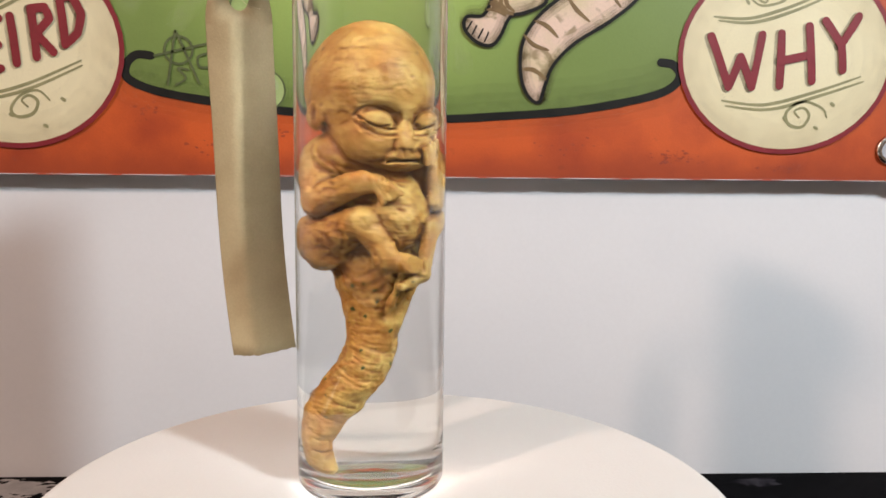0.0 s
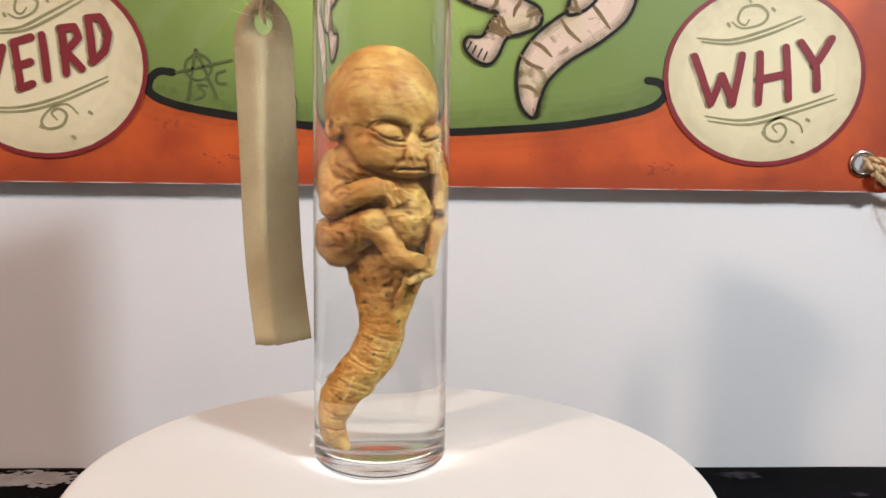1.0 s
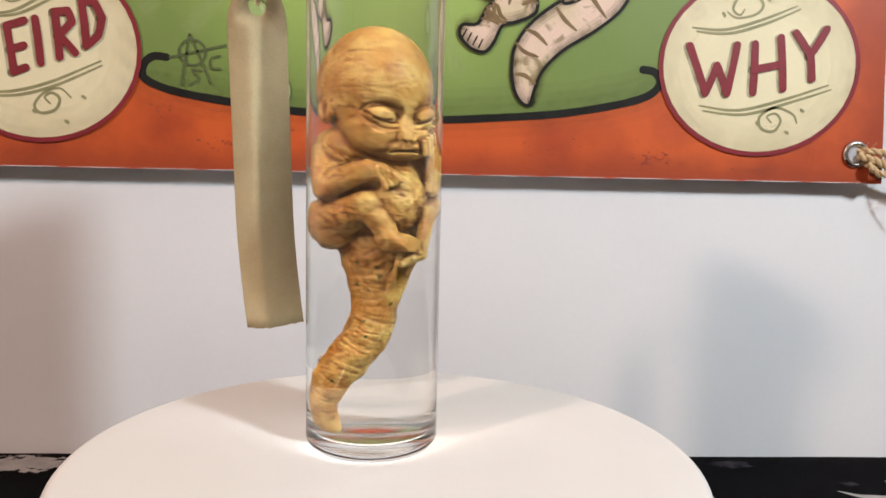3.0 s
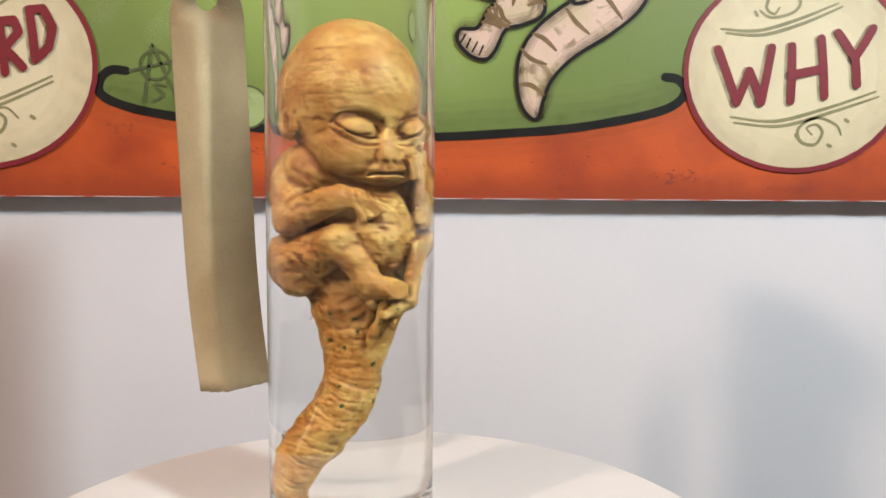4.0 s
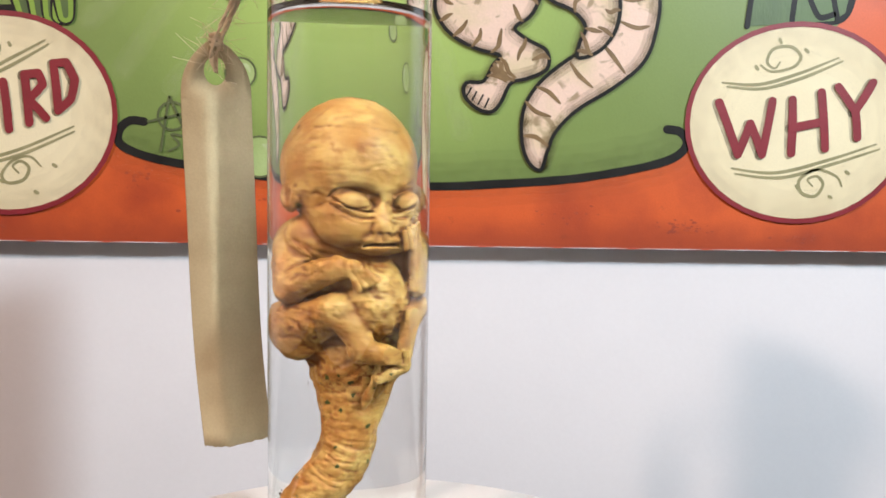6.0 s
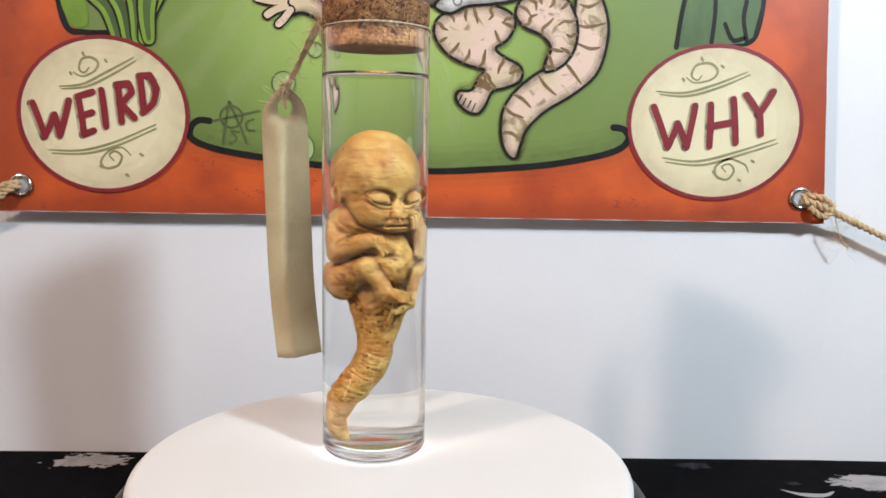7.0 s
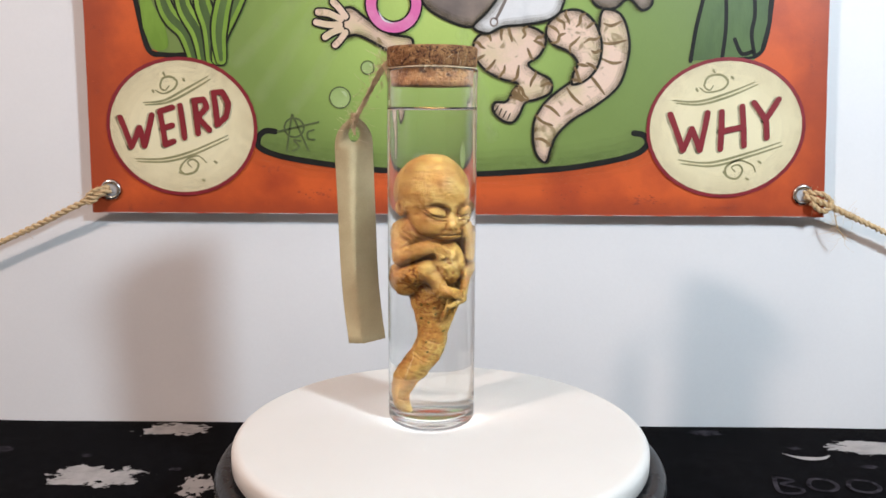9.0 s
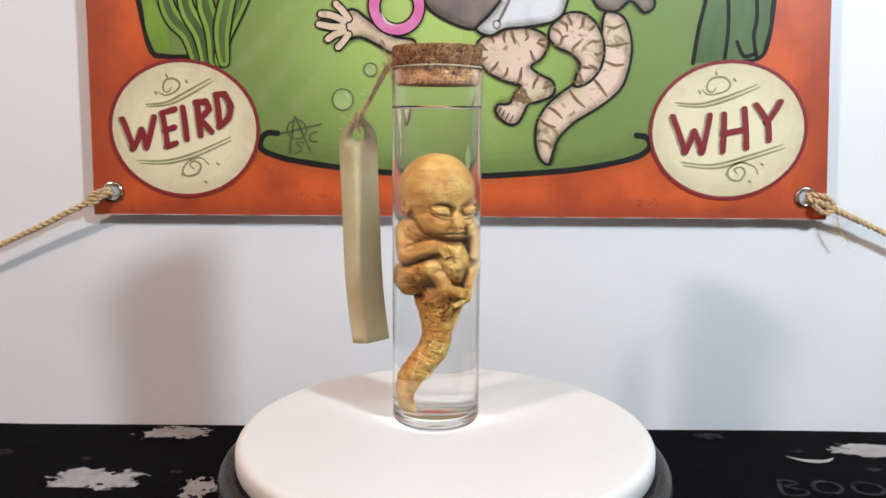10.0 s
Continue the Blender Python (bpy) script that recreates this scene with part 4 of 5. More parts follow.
# ropes
left, right = GROM
rope_l = tagged(new("rope"), "jute rope looped through a grommet and pulled taut sideways", "rope", "banner ropes")
path = curve_points([left + Vector((0.000, -0.0022, 0.0)), left + Vector((-0.008, -0.0050, -0.0035)), left + Vector((-0.03, -0.005, -0.014)), left + Vector((-0.08, -0.003, -0.0375)), left + Vector((-0.30, -0.003, -0.135))], 40)
part("cord", rope(path, 0.0022, 2, 0.010, 60, 3, 0.006), JUTE, rope_l, "", True)
path = curve_points([left + Vector((0.000, 0.004, 0.001)), left + Vector((-0.004, -0.0030, 0.0015)), left + Vector((-0.011, -0.006, -0.001)), left + Vector((-0.016, -0.0055, -0.0065)), left + Vector((-0.012, -0.0060, -0.0082)), left + Vector((-0.006, -0.0050, -0.0030))], 16)
part("loop", rope(path, 0.0016, 2, 0.008, 30, 4, 0.006), JUTE, rope_l, "", True)
rope_r = tagged(new("rope"), "jute rope knotted at a grommet and pulled taut sideways", "rope", "banner ropes")
path = curve_points([right + Vector((0.001, -0.0022, -0.001)), right + Vector((0.010, -0.0052, -0.004)), right + Vector((0.03, -0.005, -0.013)), right + Vector((0.058, -0.003, -0.0255)), right + Vector((0.30, -0.003, -0.135))], 40)
part("cord", rope(path, 0.0022, 2, 0.008, 60, 5, 0.006), JUTE, rope_r, "", True)
path = curve_points([right + Vector((0.000, 0.004, 0.001)), right + Vector((0.004, -0.003, 0.0018)), right + Vector((0.012, -0.0062, 0.0005)), right + Vector((0.018, -0.0055, -0.006)), right + Vector((0.012, -0.0065, -0.0105)), right + Vector((0.004, -0.0055, -0.005))], 16)
part("loop", rope(path, 0.0018, 2, 0.008, 30, 6, 0.006), JUTE, rope_r, "", True)
ragged_end = curve_points([right + Vector((0.020, -0.005, -0.010)), right + Vector((0.024, -0.004, -0.022)), right + Vector((0.030, -0.004, -0.030))], 8)
part("frayed_end", rope(ragged_end, 0.0004, 2, 0.008, 40, 8, 0.012), JUTE, rope_r)

# ---- glass vial ----
R_OUT, R_IN = 0.0215, 0.0200
RIM = 0.1738
LEVEL = 0.1545
vial = tagged(new("glass_vial"), "tall clear glass vial filled with liquid, standing on the turntable", "vial")
vial.location = JAR + Vector((0, 0, 0.0003))
outer = [(0, 0.0008), (0.013, 0.0006), (0.0165, 0.0)]
outer += [(R_OUT - 0.004 + 0.004 * math.sin(a), 0.0042 - 0.004 * math.cos(a)) for a in [math.pi / 2 * k / 8 for k in range(1, 9)]]
outer += [(R_OUT, 0.0043), (R_OUT, 0.0046), (R_OUT, 0.03), (R_OUT, 0.08), (R_OUT, RIM - 0.0064), (R_OUT, RIM - 0.006), (R_OUT + 0.0003, RIM - 0.003), (R_OUT + 0.0004, RIM - 0.0012), (R_OUT - 0.0001, RIM - 0.0002), (R_OUT - 0.0008, RIM), (R_IN + 0.0002, RIM - 0.0004), (R_IN, RIM - 0.002), (R_IN, RIM - 0.0023)]
outer += [(R_IN, 0.08), (R_IN, 0.010), (R_IN, 0.0088)]
outer += [(R_IN - 0.004 + 0.004 * math.cos(a), 0.0085 - 0.003 * math.sin(a)) for a in [math.pi / 2 * k / 6 for k in range(1, 7)]]
outer += [(0.008, 0.0062), (0, 0.0068)]


def half(bm, back):
    """Keeps the half of a turned form that faces the wall, or the other one."""
    drop = [f for f in bm.faces if (f.calc_center_median().y > 0) != back]
    bmesh.ops.delete(bm, geom=drop, context="FACES")
    return bm


# the half towards the lamps lets their light in, the half towards the wall shades the disc and the wall
for back in (False, True):
    glass = part("glass", half(lathe(outer, 128), back), GLASS, vial, "clear glass wall with a thick base", True)
    glass.visible_shadow = back
RL = R_IN + 0.00006
fluid = [(0, 0.0067), (0.008, 0.0061), (0.0155, 0.0054)]
fluid += [(RL - 0.004 + 0.004 * math.sin(a), 0.0084 - 0.003 * math.cos(a)) for a in [math.pi / 2 * k / 6 for k in range(1, 7)]]
fluid += [(RL, 0.0087), (RL, 0.010), (RL, 0.03), (RL, 0.09), (RL, LEVEL + 0.0009), (RL, LEVEL + 0.0012), (RL, LEVEL + 0.0014), (RL - 0.0001, LEVEL + 0.00135), (R_IN - 0.0004, LEVEL + 0.0011), (R_IN - 0.0010, LEVEL + 0.0008), (R_IN - 0.0020, LEVEL + 0.0004), (R_IN - 0.0036, LEVEL + 0.0001), (R_IN - 0.006, LEVEL), (0.008, LEVEL), (0, LEVEL)]
for back in (False, True):
    liquid = part("liquid", half(lathe(fluid, 128), back), LIQUID, vial, "clear liquid with a curved upper edge", True)
    liquid.visible_shadow = back

for bx, by, bz, br in ((-0.0150, -0.0105, 0.0310, 0.0005), (-0.0146, -0.0110, 0.0322, 0.0003), (0.0158, -0.0098, 0.0880, 0.0004), (0.0150, -0.0110, 0.0868, 0.0003), (-0.0080, -0.0130, 0.0612, 0.0003), (0.0120, -0.0140, 0.1245, 0.0003)):
    bm = bmesh.new()
    bmesh.ops.create_icosphere(bm, subdivisions=2, radius=br)
    bmesh.ops.translate(bm, verts=list(bm.verts), vec=(bx, by, bz))
    bead = part("air_bubble", bm, BUBBLE_AIR, vial, "tiny air bubble in the liquid", True)
    bead.visible_shadow = False

cork_thing = tagged(new("cork_stopper"), "brown agglomerated cork stopper pushed into the vial's mouth", "cork")
cork_thing.location = JAR


def cork_wobble(a, z):
    return 0.00018 * noise.noise(Vector((math.cos(a) * 9, math.sin(a) * 9, z * 500))) + 0.00012 * noise.noise(Vector((math.cos(a) * 22, math.sin(a) * 22, z * 1400)))


prof = [(0, 0.1655), (0.012, 0.1655), (0.0188, 0.1657), (0.01935, 0.1663), (0.0194, 0.168), (0.0195, 0.171), (0.0196, 0.1742), (0.0208, 0.1747)]
prof += [(0.0211, 0.1756), (0.0212, 0.177), (0.0213, 0.179), (0.0213, 0.181), (0.0213, 0.1828), (0.0209, 0.1836), (0.0200, 0.1840), (0.014, 0.1841), (0, 0.1841)]
part("cork_body", lathe(prof, 120, None, cork_wobble), CORK, cork_thing, "", True)

# ---- sculpture in the liquid: one plain mesh out of blended rounded forms (millimetres) ----
def blend(a, b, k):
    h = np.clip(0.5 + 0.5 * (b - a) / k, 0, 1)
    return b * (1 - h) + a * h - k * h * (1 - h)


def carve(a, b, k):
    return -blend(-a, b, k)


STEP = 0.30
gx, gy, gz = np.arange(-21, 21.1, STEP, dtype=np.float32), np.arange(-21, 21.1, STEP, dtype=np.float32), np.arange(1.5, 143, STEP, dtype=np.float32)
GX, GY, GZ = np.meshgrid(gx, gy, gz, indexing="ij", sparse=True)
HEAD_TURN = 0.0


def blob(c, r, turn=0.0):
    """An ellipsoid with radii r, turned about z."""
    ca, sa = math.cos(math.radians(turn)), math.sin(math.radians(turn))
    x, y, z = GX - c[0], GY - c[1], GZ - c[2]
    u, v = x * ca + y * sa, -x * sa + y * ca
    q = np.sqrt((u / r[0]) ** 2 + (v / r[1]) ** 2 + (z / r[2]) ** 2)
    return (q - 1) * min(r)


def limb_form(a, b, ra, rb):
    """A capsule that tapers from ra to rb."""
    d = np.array(b, float) - np.array(a, float)
    t = np.clip(((GX - a[0]) * d[0] + (GY - a[1]) * d[1] + (GZ - a[2]) * d[2]) / (d @ d), 0, 1).astype(np.float32)
    q = np.sqrt((GX - a[0] - t * d[0]) ** 2 + (GY - a[1] - t * d[1]) ** 2 + (GZ - a[2] - t * d[2]) ** 2)
    return q - (ra + (rb - ra) * t)


def apply(s, how, k, form, *args):
    """Joins (blend) or cuts (carve) a form, only in the part of the grid that it reaches."""
    global GX, GY, GZ
    ends, reach = ([args[0]], max(args[1])) if form is blob else ([args[0], args[1]], max(args[2], args[3]))
    ca, sa = math.cos(HEAD_TURN), math.sin(HEAD_TURN)
    spots = np.array([((e[0] - 1.0) * ca - e[1] * sa + 1.0, (e[0] - 1.0) * sa + e[1] * ca, e[2]) if HEAD_TURN else e for e in ends], float)
    lo, hi = spots.min(0) - reach - k - 3.5, spots.max(0) + reach + k + 3.5
    cut = []
    for ax, g in enumerate((gx, gy, gz)):
        i0, i1 = np.searchsorted(g, lo[ax]), np.searchsorted(g, hi[ax])
        cut.append(slice(int(i0), int(max(i1, i0 + 1))))
    whole = GX, GY, GZ
    GX, GY, GZ = (w[tuple(cut[q] if w.shape[q] > 1 else slice(None) for q in range(3))] for w in whole)
    s[tuple(cut)] = how(s[tuple(cut)], form(*args), k)
    GX, GY, GZ = whole


def sculpture():
    global GX, GY, HEAD_TURN
    plain = GX, GY
    turn = HEAD_TURN = math.radians(15)                                                 # the head is turned on the neck
    GX, GY = (plain[0] - 1.0) * math.cos(turn) + plain[1] * math.sin(turn) + 1.0, -(plain[0] - 1.0) * math.sin(turn) + plain[1] * math.cos(turn)
    s = blob((0.4, 0.8, 118.0), (14.0, 16.0, 18.2), 12)                     # skull
    apply(s, blend, 5.0, blob, (4.0, -3.6, 104.8), (9.2, 10.8, 8.2), 15)      # lower face
    apply(s, blend, 4.0, blob, (2.5, -8.0, 118.0), (9.5, 6.0, 7.6), 15)        # brow
    apply(s, blend, 3.0, blob, (5.8, -7.2, 98.6), (4.6, 5.8, 3.2))             # chin
    apply(s, blend, 5.0, blob, (-2.4, -6.4, 103.8), (6.2, 6.8, 5.6))           # cheek
    apply(s, blend, 4.0, blob, (10.5, -6.5, 103.5), (4.0, 4.5, 5.0))
    for c, w in (((-0.8, -14.9, 109.2), 6.0), ((12.2, -12.2, 109.2), 4.8)):
        apply(s, carve, 1.8, blob, c, (w, 3.2, 3.7), 14)
        apply(s, blend, 0.3, blob, (c[0], c[1] + 2.9, c[2] + 0.1), (w * 0.78, 3.2, 3.0), 14)
        apply(s, carve, 0.5, limb_form, (c[0] - w * 0.75, c[1] + 1.1, c[2] - 1.2), (c[0] + w * 0.7, c[1] + 1.1, c[2] - 1.4), 0.4, 0.4)
        for up, out in ((3.3, 0.2),):
            apply(s, carve, 0.5, limb_form, (c[0] - w * 0.8, c[1] + 2.0, c[2] + up * 0.6), (c[0], c[1] + 0.9 + out, c[2] + up), 0.28, 0.28)
            apply(s, carve, 0.5, limb_form, (c[0], c[1] + 0.9 + out, c[2] + up), (c[0] + w * 0.8, c[1] + 2.4, c[2] + up * 0.6), 0.28, 0.28)
        apply(s, blend, 1.3, limb_form, (c[0] - w * 0.7, c[1] + 2.2, c[2] - 2.9), (c[0] + w * 0.6, c[1] + 2.0, c[2] - 3.0), 0.8, 0.8)
    apply(s, blend, 2.4, limb_form, (5.7, -11.6, 106.6), (6.2, -13.7, 103.0), 1.0, 2.0)    # nose
    for dx in (-1.7, 1.7):
        apply(s, blend, 0.8, blob, (6.2 + dx * 1.15, -13.1, 102.4), (1.5, 1.5, 1.35))
        apply(s, carve, 0.4, blob, (6.2 + dx * 0.6, -15.0, 101.5), (0.45, 0.6, 0.4))
    apply(s, blend, 1.4, blob, (5.7, -11.2, 99.5), (4.3, 2.5, 1.0), 4)                      # lips
    apply(s, blend, 1.4, blob, (5.7, -11.0, 97.6), (3.6, 2.3, 1.0), 4)
    apply(s, carve, 0.6, blob, (5.7, -14.0, 98.55), (3.8, 1.9, 0.26), 4)
    for c, t in (((-12.8, 0.6, 110.6), 20), ((13.4, 4.5, 110.0), -25)):               # ears
        apply(s, blend, 0.9, blob, c, (2.0, 3.0, 4.3), t)
        apply(s, carve, 0.6, blob, (c[0] + (-1.7 if c[0] < 0 else 1.7), c[1] - 1.0, c[2] + 0.5), (1.3, 1.7, 2.8), t)
    GX, GY = plain
    HEAD_TURN = 0.0
    body = blob((0.8, 3.0, 80.0), (13.2, 12.5, 20.0))
    apply(body, blend, 5.0, blob, (1.0, 6.0, 97.0), (14.5, 10.0, 9.0))      # shoulders and nape
    apply(body, blend, 4.0, blob, (-6.5, 0.5, 98.5), (8.5, 9.0, 8.0))        # side of the neck
    apply(body, blend, 3.0, blob, (6.0, -6.0, 82.5), (9.0, 9.5, 11.0))      # belly
    s = blend(s, body, 0.8)
    # arm folded over the breast
    apply(s, blend, 0.7, limb_form, (-11.5, 0.0, 96.0), (-13.2, -6.5, 87.0), 5.2, 4.9)
    apply(s, blend, 0.7, limb_form, (-12.8, -8.0, 87.5), (-2.0, -14.6, 93.0), 4.6, 3.3)
    apply(s, blend, 0.9, blob, (1.4, -15.2, 92.4), (4.2, 2.3, 2.6))
    for k in range(4):
        apply(s, blend, 0.3, limb_form, (1.0 + 1.5 * k, -16.6, 93.6 - 0.4 * k), (4.2 + 1.5 * k, -16.4 + 0.3 * k, 87.6 + 0.7 * k), 1.0, 0.85)
    # arm raised to the cheek
    apply(s, blend, 0.7, limb_form, (14.0, 3.0, 95.0), (16.6, -3.0, 86.8), 4.0, 3.2)
    apply(s, blend, 0.7, limb_form, (16.8, -3.0, 86.8), (16.8, -5.8, 98.0), 2.8, 2.1)
    for k in range(4):
        apply(s, blend, 0.3, limb_form, (18.0 - 1.0 * k, -4.6 - 1.5 * k, 97.8), (17.4 - 0.9 * k, -5.4 - 1.5 * k, 103.6 - 0.7 * k), 1.05, 0.9)
    # hip, drawn-up thigh, shin and foot
    apply(s, blend, 0.7, blob, (-10.4, -2.0, 74.8), (7.8, 8.0, 9.2))
    apply(s, blend, 0.7, limb_form, (-8.6, -6.0, 76.5), (-1.8, -12.4, 81.6), 6.6, 5.2)
    apply(s, blend, 0.7, limb_form, (-0.8, -12.8, 80.2), (4.6, -13.8, 71.4), 4.6, 3.3)
    apply(s, blend, 0.7, limb_form, (4.2, -14.0, 70.2), (11.8, -13.2, 68.2), 3.4, 2.5)
    for k in range(4):
        apply(s, blend, 0.3, limb_form, (11.0 + 0.3 * k, -14.6 + 0.5 * k, 69.9 - 1.0 * k), (14.4, -12.8 + 0.5 * k, 69.0 - 1.1 * k), 1.0, 0.85)
    # other leg
    apply(s, blend, 0.7, limb_form, (15.0, 0.0, 80.0), (16.0, -6.5, 77.0), 4.4, 3.2)
    apply(s, blend, 0.7, limb_form, (16.0, -7.0, 78.5), (14.4, -8.8, 66.0), 3.0, 2.4)
    apply(s, blend, 0.7, limb_form, (14.2, -9.2, 65.4), (8.8, -12.4, 62.4), 2.4, 1.6)
    # flaps under the feet
    apply(s, blend, 0.5, limb_form, (8.4, -11.8, 65.0), (4.6, -9.4, 54.8), 1.5, 1.1)
    apply(s, blend, 0.5, limb_form, (12.2, -10.6, 64.5), (10.4, -9.6, 58.6), 1.3, 0.9)
    apply(s, blend, 1.0, limb_form, (11.0, -9.0, 65.0), (7.0, -7.0, 57.5), 1.6, 1.0)
    # tail
    chain = [(1.5, 1.0, 66.0, 10.4), (1.4, 0.0, 58.5, 7.6), (0.8, -1.5, 50.0, 6.0), (-0.4, -2.6, 41.0, 5.7), (-5.4, -3.6, 32.0, 5.8), (-11.2, -4.2, 24.0, 5.0), (-13.4, -4.4, 17.0, 4.2), (-12.6, -4.0, 11.0, 3.2), (-10.0, -3.4, 8.0, 1.8)]
    pts = curve_points(chain, 3)
    for a, b in zip(pts, pts[1:]):
        apply(s, blend, 1.6, limb_form, a[:3], b[:3], float(a[3]), float(b[3]))
    # fine modelling on the skin alone: single creases, then irregular wrinkles and lumps
    near = np.nonzero(np.abs(s) < 1.6)
    X, Y, Z, V = gx[near[0]], gy[near[1]], gz[near[2]], s[near]
    hx, hy = (X - 1.0) * math.cos(turn) + Y * math.sin(turn) + 1.0, -(X - 1.0) * math.sin(turn) + Y * math.cos(turn)

    def crease(points, width, depth, u=X, front=Y, limit=-3.0):
        """Presses a groove of that width and depth along a line seen from the front."""
        pts = curve_points(points, 4)
        span = np.array(pts)
        keep = np.nonzero((front < limit) & (u > span[:, 0].min() - 3 * width) & (u < span[:, 0].max() + 3 * width) & (Z > span[:, 1].min() - 3 * width) & (Z < span[:, 1].max() + 3 * width))[0]
        best = np.full(len(keep), 99.0)
        for k, (a, b) in enumerate(zip(pts, pts[1:])):
            d = b - a
            t = np.clip(((u[keep] - a[0]) * d[0] + (Z[keep] - a[1]) * d[1]) / (d @ d + 1e-9), 0, 1)
            fade = 1 + 1.6 * abs((k + 0.5) / (len(pts) - 1) - 0.5) ** 2
            best = np.minimum(best, np.hypot(u[keep] - a[0] - t * d[0], Z[keep] - a[1] - t * d[1]) * fade)
        V[keep] += 0.6 * depth * np.exp(-(best / width) ** 2)

    def face(points, width, depth):
        crease(points, width, depth, hx, hy, -4.0)
    for cx, cz, f in ((-0.8, 109.2, 0.92), (12.2, 109.2, -0.76)):
        def eye(points, width, depth):
            face([(cx + f * a, cz + 0.88 * c - 0.17 * a) for a, c in points], width, depth)
        eye([(-5.4, 0.2), (-3.0, -1.3), (0.0, -2.0), (2.8, -2.1), (4.8, -1.6)], 0.34, 0.75)
        eye([(-6.2, 0.4), (-4.6, 2.9), (-1.0, 3.8), (2.6, 2.8), (5.2, 0.0)], 0.50, 0.75)
        eye([(-5.6, 3.6), (-1.5, 5.2), (3.0, 4.2)], 0.45, 0.28)
        eye([(-6.0, -1.6), (-3.0, -3.6), (1.2, -4.3), (4.8, -3.4)], 0.42, 0.50)
        eye([(-5.0, -3.6), (-1.6, -5.4), (2.4, -5.6), (5.2, -4.6)], 0.42, 0.26)
        eye([(-6.6, 0.0), (-8.0, 0.8), (-9.6, 1.0)], 0.35, 0.18)
        eye([(-6.4, -1.2), (-8.0, -2.0), (-9.2, -3.2)], 0.35, 0.18)
    face([(4.6, 108.8), (5.0, 110.2), (4.6, 111.6)], 0.45, 0.28)
    face([(3.3, 103.8), (2.8, 102.6), (3.2, 101.4)], 0.4, 0.45)
    face([(8.7, 103.8), (9.2, 102.4), (8.7, 100.9)], 0.4, 0.35)
    face([(2.6, 101.4), (0.9, 100.0), (0.2, 98.4)], 0.7, 0.32)
    face([(9.6, 101.6), (10.8, 99.8), (11.0, 98.0)], 0.5, 0.35)
    face([(1.4, 98.0), (3.8, 98.6), (5.7, 98.3), (7.6, 98.6), (9.8, 98.1)], 0.32, 0.55)
    face([(5.6, 100.9), (5.7, 99.8)], 0.5, 0.25)
    face([(3.4, 96.4), (5.7, 96.0), (8.0, 96.4)], 0.5, 0.4)
    rng = np.random.RandomState(3)
    for k in range(26):
        x, z = rng.uniform(-10, 9), rng.uniform(113.5, 131)
        r = rng.uniform(1.2, 3.4)
        face([(x - r, z + rng.uniform(-0.5, 0.5)), (x, z + rng.uniform(-0.3, 0.3)), (x + r, z + rng.uniform(-0.5, 0.5))], 0.32, rng.uniform(0.05, 0.2))
